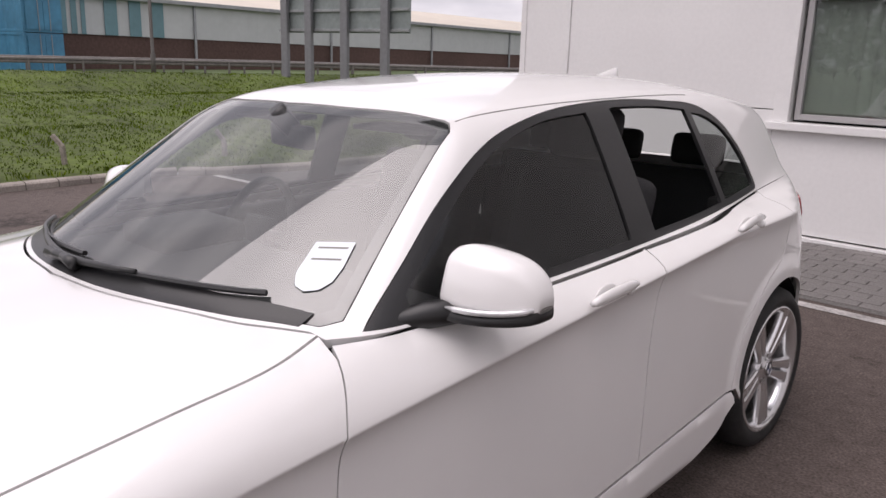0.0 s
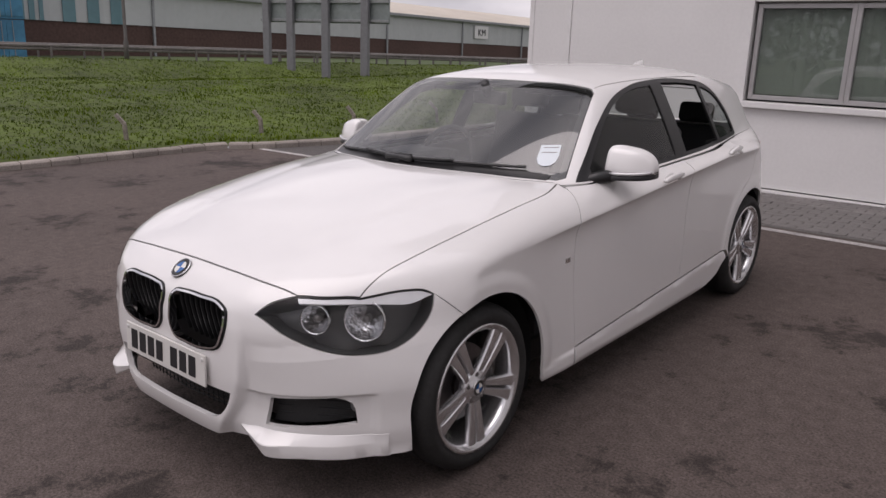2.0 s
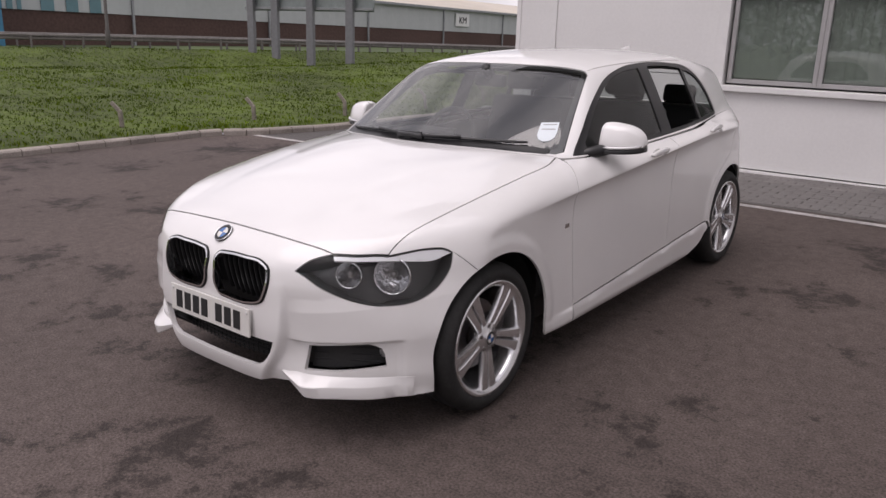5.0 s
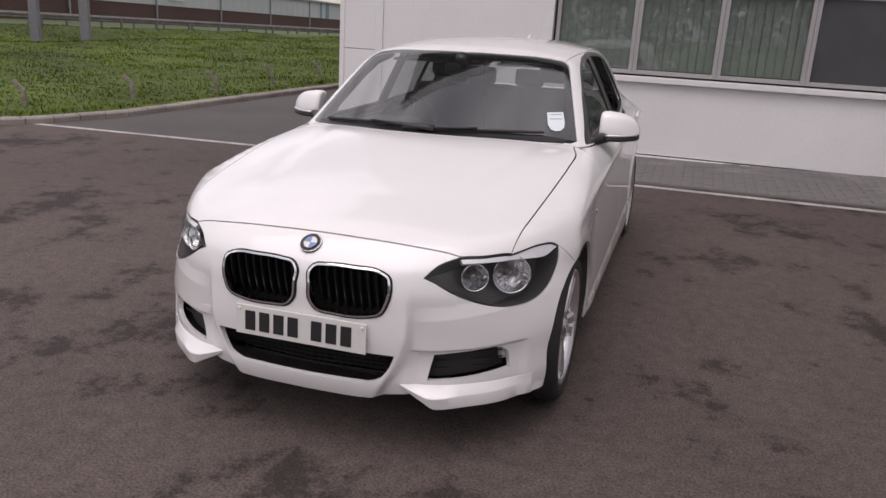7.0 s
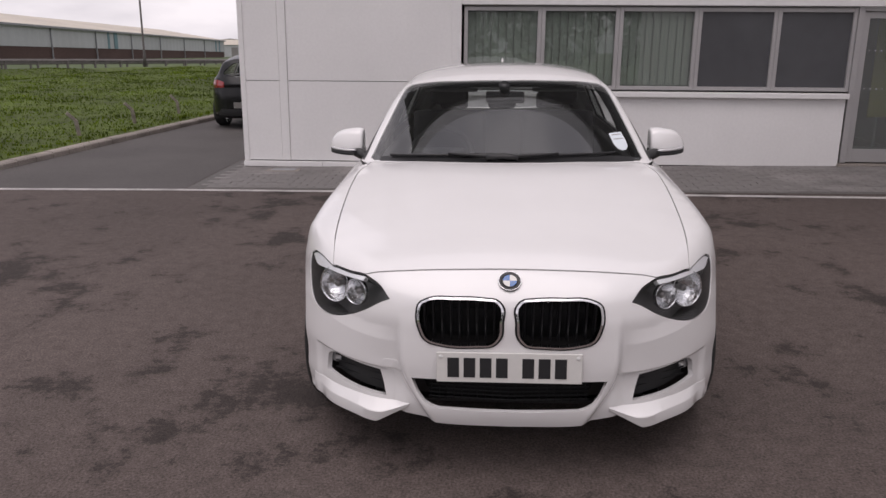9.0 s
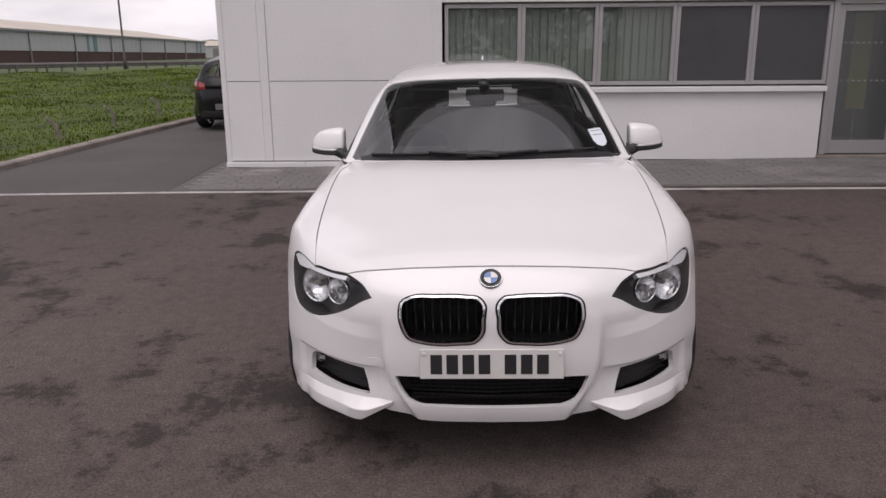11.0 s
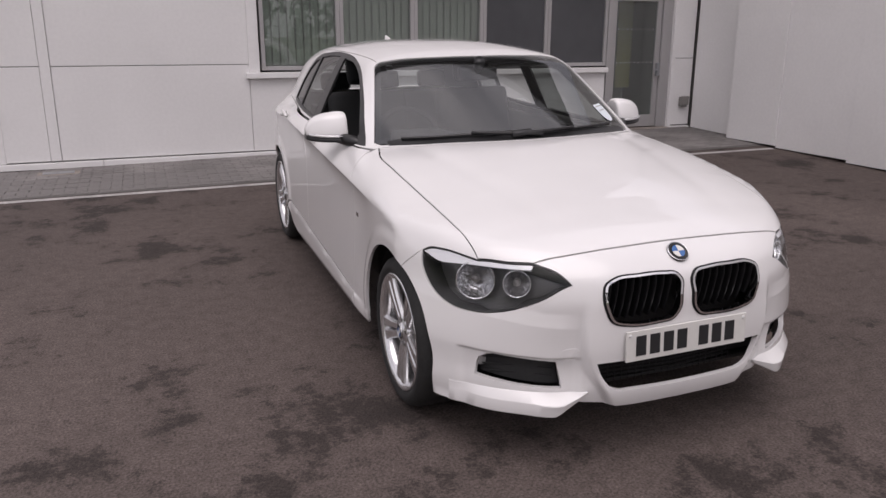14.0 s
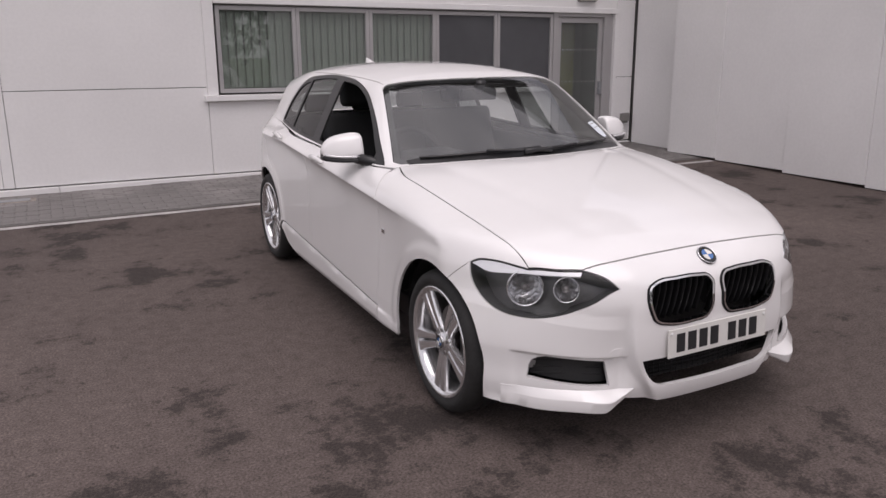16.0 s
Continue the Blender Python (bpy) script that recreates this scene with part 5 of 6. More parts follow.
    q = np.concatenate([back_edge[::-1][:-1], curve([(3.47, 0.992), (3.7, 1.0025), (3.92, 1.0025), (4.06, 0.987)], st)[:-1], curve([(4.06, 0.985), (4.10, 0.8), (4.12, 0.6), (4.06, 0.3)], st)[:-1],
                        curve([(4.06, 0.3), (3.8, 0.22)], st)[:-1], arch(RW, 0.362, 104, -88, st), [(3.075, 0.374)]])
    panel("rear_quarter", side_rays, q, paint, car, mirror=True, creases=creases, grid=g * 0.7, gap=0.0006)
    keep = np.concatenate([curve([(1.405, 0.284), (3.05, 0.371)], st)[:-1], curve([(3.05, 0.371), (3.06, 0.33)], st)[:-1], curve([(3.06, 0.33), (2.98, 0.264), (2.85, 0.228), (2.6, 0.207), (2.2, 0.204), (1.405, 0.204)], st)[:-1], curve([(1.405, 0.204), (1.405, 0.284)], st)[:-1]])
    panel("side_skirt", side_rays, keep, paint, car, mirror=True, grid=g)
    # cabin: roof and pillars as one shell, with the openings cut out
    ws_half = np.concatenate([curve([(0, 1.262), (0.25, 1.288), (0.5, 1.376), (0.69, 1.490)], st)[:-1], curve([(0.69, 1.490), (0.715, 1.530)], st)[:-1], curve([(0.715, 1.530), (0.66, 1.70), (0.61, 1.86), (0.572, 1.985)], st)[:-1],
                              curve([(0.572, 1.985), (0.54, 2.015), (0.49, 2.005), (0.25, 1.945), (0, 1.925)], st)])
    ws = np.concatenate([ws_half, (ws_half * (-1, 1))[::-1][1:-1]])
    ws_c = cabin_2d(on_top(ws))
    win = loop([(1.545, 0.965), (2.0, 0.957), (2.6, 0.961), (3.2, 0.983), (3.44, 0.998)], [(3.44, 0.998), (3.475, 1.006), (3.478, 1.03)], [(3.478, 1.03), (3.455, 1.13), (3.375, 1.235), (3.24, 1.302), (3.0, 1.336), (2.6, 1.350), (2.3, 1.330), (2.05, 1.275), (1.85, 1.175), (1.68, 1.06), (1.545, 0.965)], step=st)
    win_c = cabin_2d(on_side(win))
    belt_c = cabin_2d(on_side(curve([(1.475, 0.960), (2.0, 0.949), (2.6, 0.953), (3.2, 0.975), (3.47, 0.993), (3.7, 1.003), (3.9, 1.003), (3.98, 1.0)], st)))
    back = curve([tuple(belt_c[-1]), (0.60, 4.0), (0.42, 3.972), (0.2, 3.966), (0, 3.966)], st)
    base = cabin_2d(on_top(np.concatenate([curve([(0, 1.240), (0.25, 1.267), (0.5, 1.357), (0.705, 1.480)], st)])))
    hshell = np.concatenate([base[:-1], belt_c[:-1], back])
    shell = np.concatenate([hshell, (hshell * (-1, 1))[::-1][1:-1]])
    panel("cabin_shell", cabin_rays, shell, paint, car, holes=[ws_c, win_c, (win_c * (-1, 1))[::-1]], grid=0.018 if full else 0.05, lip=0.02, gap=0.0005)
    wsg = panel("windscreen", top_rays, shrink(ws, 0.002), M_SCREEN, car, grid=0.03, sink=0.003, lip=0.0, label="large raked windscreen with a dark border")
    wsg.visible_shadow = False
    band = panel("windscreen_border", top_rays, shrink(ws, 0.001), M_TRIM, car, holes=[shrink(ws, 0.034)], grid=0.03, sink=0.006, lip=0.0)
    panes = {
        "front_window": loop([(1.665, 0.982), (2.1, 0.977), (2.525, 0.980)], [(2.525, 0.980), (2.53, 1.325)], [(2.53, 1.325), (2.3, 1.311), (2.07, 1.254), (1.88, 1.160), (1.665, 1.012)], [(1.665, 1.012), (1.665, 0.982)], step=st),
        "rear_window": loop([(2.66, 0.983), (2.95, 0.990), (3.135, 0.999)], [(3.135, 0.999), (3.115, 1.302)], [(3.115, 1.302), (2.95, 1.320), (2.66, 1.332)], [(2.66, 1.328), (2.66, 0.983)], step=st),
        "quarter_window": loop([(3.172, 1.002), (3.455, 1.018)], [(3.455, 1.018), (3.432, 1.125), (3.36, 1.218), (3.25, 1.272), (3.155, 1.290)], [(3.155, 1.290), (3.172, 1.002)], step=st)}
    ring_c = [cabin_2d(on_side(o)) for o in panes.values()]
    panel("window_surround", cabin_rays, win_c, M_TRIM, car, holes=ring_c, mirror=True, grid=0.03, sink=0.002, gap=0.001, label="black window surround and pillars")
    for k, (nm, o) in enumerate(panes.items()):
        both = panel(nm, side_rays, shrink(o, -0.004), M_SIDEGLASS, car, mirror=True, grid=0.05, sink=0.008, lip=0.0)
        for ob, sd in zip(both, ("left", "right")):
            ob.visible_shadow = False
            if (nm, sd) in windows_down:
                bpy.data.objects.remove(ob)
    # tail
    rear = ring([(0.0, 1.282), (-0.3, 1.270), (-0.44, 1.25), (-0.54, 1.20), (-0.60, 1.13), (-0.66, 1.0), (-0.72, 0.8), (-0.74, 0.6), (-0.72, 0.32), (-0.5, 0.235), (0, 0.225), (0.5, 0.235), (0.72, 0.32), (0.74, 0.6), (0.72, 0.8), (0.66, 1.0), (0.60, 1.13), (0.54, 1.20), (0.44, 1.25), (0.3, 1.270)], 0.03)
    glass_r = ring([(0, 1.245), (-0.38, 1.238), (-0.48, 1.20), (-0.54, 1.04), (-0.3, 1.005), (0, 1.0), (0.3, 1.005), (0.54, 1.04), (0.48, 1.20), (0.38, 1.238)], 0.03)
    panel("tailgate", tail_rays, rear, paint, car, holes=[glass_r], grid=0.04)
    rg = panel("rear_screen", tail_rays, glass_r, M_REARGLASS, car, grid=0.05, sink=0.004, lip=0.0)
    rg.visible_shadow = False
    for sgn in (1, -1):
        o = loop([(sgn * 0.42, 0.80), (sgn * 0.80, 0.775)], [(sgn * 0.80, 0.775), (sgn * 0.845, 0.915)], [(sgn * 0.845, 0.915), (sgn * 0.64, 0.935), (sgn * 0.44, 0.90)], [(sgn * 0.44, 0.90), (sgn * 0.42, 0.80)], step=0.03)
        panel("tail_lamp", tail_rays, o, M_REDLAMP, car, grid=0.03, sink=-0.012, label="red tail lamp")
    panel("rear_valance", tail_rays, loop([(-0.62, 0.27), (0.62, 0.27)], [(0.62, 0.27), (0.5, 0.40)], [(0.5, 0.40), (-0.5, 0.40)], [(-0.5, 0.40), (-0.62, 0.27)], step=0.05), M_DULL, car, grid=0.05, sink=-0.004)
    rp = part("number_plate", boxes(((-0.26, 0, -0.056), (0.26, 0.01, 0.056)), bevel=0.003), M_GREY_PLASTIC if not full else M_PLATE, car, "rear number plate")
    rp.matrix_basis = pose(0, 4.262, 0.47, -4, 0, 0)
    underbody(car, full)
    for x, y in ((0.865, FW), (0.868, RW), (-0.865, FW), (-0.868, RW)):
        wheel(car, x, y)
    mirrors(car, paint)
    handles(car, paint, doors, rdoors)
    fin = curve([(3.42, 0.0), (3.52, 0.022), (3.60, 0.048), (3.645, 0.058), (3.655, 0.03), (3.66, 0.0)], 0.01)
    bm = bmesh.new()
    rows = []
    for y, hgt in fin:
        z = float(ROOF_C(y))
        w = 0.02 * min(1, (y - 3.40) / 0.1) * min(1, max(0.15, (3.675 - y) / 0.05))
        rows.append([bm.verts.new((sx * w * k, y, z - 0.004 + hgt * hh)) for sx, k, hh in ((-1, 1, 0), (-1, 0.55, 0.5), (-1, 0.18, 0.95), (1, 0.18, 0.95), (1, 0.55, 0.5), (1, 1, 0))])
    for a, b in zip(rows, rows[1:]):
        for k in range(5):
            bm.faces.new((a[k], a[k + 1], b[k + 1], b[k]))
    part("roof_aerial", bm, paint, car, "shark-fin roof aerial", True)
    for sgn in (1, -1):
        p = on_top(curve([(0.548, 2.03), (0.556, 2.3), (0.560, 2.7), (0.552, 3.2)], 0.06)) * (sgn, 1, 1)
        part("roof_joint_strip", tube([tuple(v) for v in p - (0, 0, 0.001)], 0.0024, 6), M_GREY_PLASTIC, car, "thin dark roof joint strip")
    if full:
        cabin(car)
        wipers(car)
        for sgn in (1, -1):
            p, n = trace(*top_rays(np.array([(0.715, 1.55), (0.665, 1.70), (0.615, 1.86), (0.575, 2.0), (0.565, 2.2)])))
            p = (p - n * 0.034) * (sgn, 1, 1)
            part("pillar_trim", tube([tuple(v) for v in p], 0.026, 10), M_CABIN, car, "dark inner pillar trim", True)
    return car


def lower_lips(car, paint):
    """The sharp blade under each side vent: a ledge, an upright face and an underside."""
    us = np.linspace(0, 1, 36)
    u0 = float(nose_2d(np.array([(0.375, 0.06, 0.28)]))[0, 0])
    u1 = float(nose_2d(np.array([(0.786, 0.362, 0.2)]))[0, 0])
    u = u0 + (u1 - u0) * us
    top = np.interp(us, [0, 0.5, 1], [0.288, 0.290, 0.284])
    p, n = trace(*nose_rays(np.stack([u, top], 1)))
    out = np.tile((0.0, -1.0, 0.0), (len(p), 1))
    edge_y = pch([0.30, 0.36, 0.40, 0.45, 0.495, 0.6, 0.7, 0.75, 0.785, 0.83], [0.075, 0.074, 0.070, 0.066, 0.064, 0.138, 0.228, 0.292, 0.362, 0.45])(p[:, 0])
    low = np.interp(p[:, 0], [0.36, 0.495, 0.79], [0.280, 0.212, 0.203])
    reach = np.maximum(p[:, 1] - edge_y, 0.002) * (1 - step01(0.72, 1.0, us)) + 0.001
    base = p * (1, 1, 0) + out * 0.002
    up = np.array((0, 0, 1))
    for sgn in (1, -1):
        bm = bmesh.new()
        rows = []
        for k in range(len(us)):
            b, o, r, t, w = base[k], out[k], reach[k], top[k], low[k]
            q = [b - o * 0.02 + up * t, b + o * 0.0 + up * t, b + o * r + up * (t - 0.028 * min(1, us[k] / 0.2)), b + o * (r + 0.002) + up * (t - 0.032 * min(1, us[k] / 0.2)),
                 b + o * (r * 0.90) + up * (w + 0.004), b + o * (r * 0.88 - 0.004) + up * w, b - o * 0.05 + up * (w + 0.004)]
            rows.append([bm.verts.new((sgn * v[0], v[1], v[2])) for v in q])
        for a, b in zip(rows, rows[1:]):
            for k in range(6):
                bm.faces.new((a[k], a[k + 1], b[k + 1], b[k]))
        lip = part("lower_lip", bm, paint, car, "sharp-edged lower bumper lip", True)
        lip.data.set_sharp_from_angle(angle=radians(28))


def front_details(car, kid, intake, fog, up, dn):
    deep = dict(grid=0.03, lip=0.0)
    for sgn in (1, -1):
        k = kid * (sgn, 1)
        grille = new("kidney_grille")
        grille.parent = car
        tagged(grille, "black-slatted kidney grille in a chrome frame")
        panel("chrome_frame", nose_rays, shrink(k, -0.004), M_CHROME, grille, holes=[shrink(k, 0.006)], grid=0.008, sink=-0.007, lip=0.03, label="chrome frame")
        # raised black ring standing in for the shaded gap outside the chrome
        panel("frame_gap_ring", nose_rays, shrink(k, -0.0095), M_SLAT, grille, holes=[shrink(k, 0.001)], grid=0.01, sink=-0.003, lip=0.02)
        panel("backing", nose_rays, shrink(k, -0.003), M_SLAT, grille, sink=0.13, **deep)
        for i in range(9):
            x = sgn * (0.054 + 0.0315 * i)
            zz = np.linspace(0.5, 0.76, 80)
            inn = zz[inside(k, np.stack([np.arctan2(np.full(80, x), 1.15) * 0.9, zz], 1))]
            if len(inn) < 8:
                continue
            z0, z1 = inn[0] - 0.002, inn[-1] + 0.002
            bm = bmesh.new()
            ys = pch([0.5, 0.6, 0.7, 0.78], [0.052, 0.052, 0.066, 0.085])
            rows = []
            for z in np.linspace(z0, z1, 6):
                y = float(ys(z)) + 0.006 + 0.30 * max(0, z1 - 0.02 - z)
                rows.append([bm.verts.new((x + a, y + b, z)) for a, b in ((-0.0045, 0.004), (-0.002, -0.004), (0.002, -0.004), (0.0045, 0.004), (0.0045, 0.03), (-0.0045, 0.03))])
            for a, b in zip(rows, rows[1:]):
                for j in range(6):
                    bm.faces.new((a[j], a[(j + 1) % 6], b[(j + 1) % 6], b[j]))
            part("slat", bm, M_SLAT, grille)
        vent = new("fog_lamp_vent")
        vent.parent = car
        f = fog * (sgn, 1)
        panel("vent_floor", nose_rays, shrink(f, -0.004), M_DULL, vent, sink=0.05, **deep)
        for z in (0.335, 0.362, 0.389):
            p0, p1 = trace(*nose_rays(nose_2d(np.array([(sgn * 0.46, 0.13, z), (sgn * 0.71, 0.21, z)]))))
            part("vent_bar", tube([tuple(p0[0] + (0, 0.045, 0)), tuple(p0[1] + (0, 0.045, 0))], 0.003, 6), M_SLAT, vent)
        fl = part("fog_lamp", revolve([(-0.02, 0.03), (0.0, 0.03), (0.004, 0.026), (0.006, 0.0001)], 24), M_AMBER, vent, "round clear fog lamp", True)
        fl.matrix_basis = look((sgn * 0.682, 0.306, 0.376), (sgn * 0.76, -0.4, 0.36)) @ pose(0, 0, 0, 0, 90, 0)
        # headlamp
        hl = new("headlamp")
        hl.parent = car
        tagged(hl, "dark-backed headlamp with twin round reflectors and a bright brow")
        o = np.concatenate([up[:-1], dn[:-1]]) * (sgn, 1)
        lens = panel("lens", nose_rays, o, M_LENS, hl, grid=0.02, gap=0.003, sink=0.001, lip=0.004)
        lens.visible_shadow = False
        panel("housing", nose_rays, shrink(o, -0.002), mat("grey_lamp_housing", (0.13, 0.128, 0.125), 0.35, metal=0.4, grain=0.08, grain_scale=90), hl, sink=0.100, **deep)
        panel("housing_wall", nose_rays, shrink(o, -0.001), M_LAMPWALL, hl, holes=[shrink(o, 0.004)], grid=0.02, sink=0.004, lip=0.105)
        brow_hi = up[(up[:, 0] > nose_2d(np.array([(0.53, 0.19, 0.7)]))[0, 0])] + (0, -0.004)
        low = nose_2d(curve([(0.53, 0.185, 0.732), (0.642, 0.268, 0.727), (0.716, 0.358, 0.722), (0.757, 0.415, 0.714), (0.79, 0.47, 0.710), (0.808, 0.515, 0.722), (0.818, 0.54, 0.733)], 0.02))[::-1]
        panel("brow", nose_rays, np.concatenate([brow_hi, low[1:-1]]) * (sgn, 1), M_BROW, hl, grid=0.015, sink=0.008, lip=0.02, label="bright silver brow strip")
        for (x, y, z), r in (((0.703, 0.35, 0.668), 0.066), ((0.577, 0.255, 0.680), 0.046)):
            p, n = trace(*nose_rays(nose_2d(np.array([(x, y, z)]))))
            x, y, z = p[0] - n[0] * 0.036
            bowl = part("reflector", revolve([(-0.052, 0.010), (-0.045, r * 0.45), (-0.030, r * 0.75), (-0.012, r * 0.95), (0.0, r), (0.006, r * 1.04), (0.004, r * 1.10), (-0.012, r * 1.10)], 28), M_REFLECT, hl, "chromed reflector bowl", True)
            bowl.matrix_basis = pose(sgn * x, y, z) @ Matrix.Rotation(radians(-90 + sgn * 28), 4, "Z") @ Matrix.Rotation(radians(-6), 4, "Y")
            bulb = part("bulb_shield", revolve([(-0.05, 0.012), (-0.02, 0.014), (-0.012, 0.011), (-0.010, 0.0001)], 16), M_ALLOY_DIM, bowl, smooth=True)
    panel("lower_grille_back", nose_rays, shrink(intake, -0.004), M_SLAT, car, sink=0.12, **deep)
    lg = new("lower_grille")
    lg.parent = car
    for i in range(7):
        z = 0.297 + 0.016 * i
        part("grille_bar", tube([(-0.30, 0.125, z), (0, 0.10, z), (0.30, 0.125, z)], 0.0025, 6), M_SLAT, lg)
    for i in range(21):
        x = -0.29 + 0.029 * i
        part("grille_bar", tube([(x, 0.108 + 0.2 * x * x, 0.288), (x, 0.108 + 0.2 * x * x, 0.405)], 0.0025, 6), M_SLAT, lg)
    # number plate, its characters as plain bars
    pl = part("number_plate", boxes(((-0.26, -0.004, -0.056), (0.26, 0.004, 0.056)), bevel=0.002), M_PLATE, car, "white front number plate with dark characters")
    pl.matrix_basis = pose(0, 0.018, 0.465, -4, 0, 0)
    for k, x in enumerate((-0.20, -0.142, -0.084, -0.026, 0.068, 0.126, 0.184)):
        part("character_bar", boxes(((x - 0.021, -0.0065, -0.037), (x + 0.021, -0.0042, 0.037)), bevel=0.001), M_BLACKINK, pl)
    for x in (-0.245, 0.245):
        s = part("screw_cap", revolve([(0, 0.007), (0.003, 0.006), (0.004, 0.0001)], 12), M_WHITE, pl)
        s.matrix_basis = pose(x, -0.0045, 0.04, 0, 0, -90)
    p, n = trace(*nose_rays(np.array([(0.0, 0.757)])))
    roundel(car, Matrix.Translation(Vector(p[0]) + Vector(n[0]) * 0.004) @ Vector(n[0]).to_track_quat("X", "Z").to_matrix().to_4x4(), 0.041)
    tow = ring(nose_2d(np.array([(-0.405, 0.1, z) if a else (-0.455, 0.12, z) for a, z in ((1, 0.455), (1, 0.41), (0, 0.41), (0, 0.455))])), 0.008)
    panel("tow_eye_cover", nose_rays, tow, P_WHITE, car, grid=0.02, gap=0.0, sink=-0.0012, lip=0.003)
    for sgn in (1, -1):
        p, n = trace(*side_rays(np.array([(1.335, 0.685)])))
        b = part("wing_badge", boxes(((-0.003, -0.018, -0.010), (0.003, -0.006, 0.010)), ((-0.003, -0.004, -0.010), (0.003, 0.018, 0.010)), bevel=0.001), M_CHROME, car, "tiny bright wing badge")
        b.matrix_basis = Matrix.Translation((sgn * float(p[0, 0]), 1.335, 0.685))
    # dealer sticker inside the screen
    c = np.array((0.598, 1.572))
    lean = np.array(((1.0, 0.70), (-0.30, 1.0)))
    out = np.array([(-0.039, 0.056), (0.033, 0.056), (0.037, 0.0), (0.033, -0.031), (0.018, -0.049), (-0.006, -0.054), (-0.027, -0.043), (-0.039, -0.016)])
    stk = panel("screen_sticker", top_rays, out @ lean + c, M_STICKER, car, grid=0.03, gap=0.0, sink=-0.0006, lip=0.0, label="small pale shield-shaped sticker with unreadable lines")
    for off in (0.042, 0.016):
        bar = np.array([(-0.028, off - 0.002), (0.026, off - 0.002), (0.026, off + 0.002), (-0.028, off + 0.002)])
        panel("text_bar", top_rays, bar @ lean + c, M_GREY_PLASTIC, stk, grid=0.03, gap=0.0, sink=-0.0012, lip=0.0)


def underbody(car, full):
    part("floor_pan", boxes(((-0.70, 1.2, 0.19), (0.70, 3.0, 0.30)), ((-0.52, 0.22, 0.26), (0.52, 1.19, 0.42)), ((-0.52, 3.01, 0.24), (0.52, 4.15, 0.5)), bevel=0.01), M_DULL, car)
    for sgn in (1, -1):
        for cy in (FW, RW):
            bm = bmesh.new()
            rows = []
            for a in np.radians(np.linspace(-112, 112, 25)):
                rows.append([bm.verts.new((sgn * x, cy + (0.016 if cy == FW else 0) + r * math.sin(a), WZ + r * math.cos(a))) for x, r in ((0.815, 0.374), (0.79, 0.376), (0.55, 0.376), (0.53, 0.2))])
            for a, b in zip(rows, rows[1:]):
                for k in range(3):
                    bm.faces.new((a[k], a[k + 1], b[k + 1], b[k]))
            part("arch_liner", bm, M_DULL, car, "black wheel arch liner", True)
    # unseen tray, added to keep light from below out of the lower intake
    part("undertray", boxes(((-0.60, 0.20, 0.235), (0.60, 0.44, 0.25)), ((-0.5, 0.445, 0.21), (0.5, 1.15, 0.235)), bevel=0.004), M_DULL, car)
    part("bulkhead", boxes(((-0.70, 1.30, 0.31), (0.70, 1.36, 0.93)), bevel=0.01), M_DULL, car)
    part("front_structure", boxes(((-0.36, 0.18, 0.43), (0.36, 0.22, 0.68)), ((-0.40, 0.221, 0.43), (0.40, 1.28, 0.66)), bevel=0.01), M_DULL, car)


def mirrors(car, paint):
    for sgn in (1, -1):
        mi = new("door_mirror")
        mi.parent = car
        tagged(mi, "body-coloured door mirror with a clear side repeater")
        # sections from the inboard end outwards: x, lower and upper edge, middle and half depth
        secs = curve([(0.792, 0.986, 1.090, 1.775, 0.052), (0.798, 0.983, 1.102, 1.775, 0.066), (0.825, 0.981, 1.106, 1.778, 0.073), (0.87, 0.980, 1.102, 1.787, 0.074), (0.915, 0.981, 1.093, 1.800, 0.069),
                      (0.950, 0.983, 1.076, 1.813, 0.058), (0.975, 0.986, 1.050, 1.823, 0.044), (0.988, 0.990, 1.022, 1.828, 0.028)], 0.012)

        def shell_rings(lo, hi, n=24):
            bm, rows = bmesh.new(), []
            for x, zb, zt, yc, hy in secs:
                row = []
                for k in range(n):
                    a = 2 * math.pi * k / n
                    cy, cz = math.copysign(abs(math.cos(a)) ** 0.5, math.cos(a)), math.copysign(abs(math.sin(a)) ** 0.48, math.sin(a))
                    z = lo(zb, zt) + (hi(zb, zt) - lo(zb, zt)) * (0.5 + 0.5 * cz)
                    lean = 0.30 * (z - zb) if cy < 0 else 0.0
                    row.append(bm.verts.new((sgn * x, yc + hy * cy + lean, z)))
                rows.append(row)
            for p, q in zip(rows, rows[1:]):
                for k in range(n):
                    bm.faces.new((p[k], p[(k + 1) % n], q[(k + 1) % n], q[k]))
            bm.faces.new(rows[0][::-1])
            bm.faces.new(rows[-1])
            return bm
        part("cap", shell_rings(lambda b, t: b, lambda b, t: t), paint, mi, smooth=True)
        part("base", shell_rings(lambda b, t: b - 0.020 - 0.06 * max(0, 1.0 - t), lambda b, t: b + 0.010), M_TRIM, mi, "black lower shell", smooth=True)
        part("arm", tube([(sgn * 0.745, 1.61, 0.960), (sgn * 0.78, 1.69, 0.968), (sgn * 0.86, 1.765, 0.986)], [0.016, 0.030, 0.026], 12), M_TRIM, mi, smooth=True)
        strip = []
        for x, zb, zt, yc, hy in secs[4::2]:
            strip.append((sgn * x, yc - hy * 0.99, zb + 0.012))
        part("side_repeater", tube(strip, [0.003] + [0.007] * (len(strip) - 2) + [0.004], 8), M_AMBER, mi, "slim clear indicator strip", True)
        gl = part("mirror_glass", boxes(((-0.068, -0.002, -0.045), (0.062, 0.002, 0.036)), bevel=0.001), M_CHROME, mi)
        gl.matrix_basis = pose(sgn * 0.875, 1.862, 1.040, 0, 0, sgn * -12)


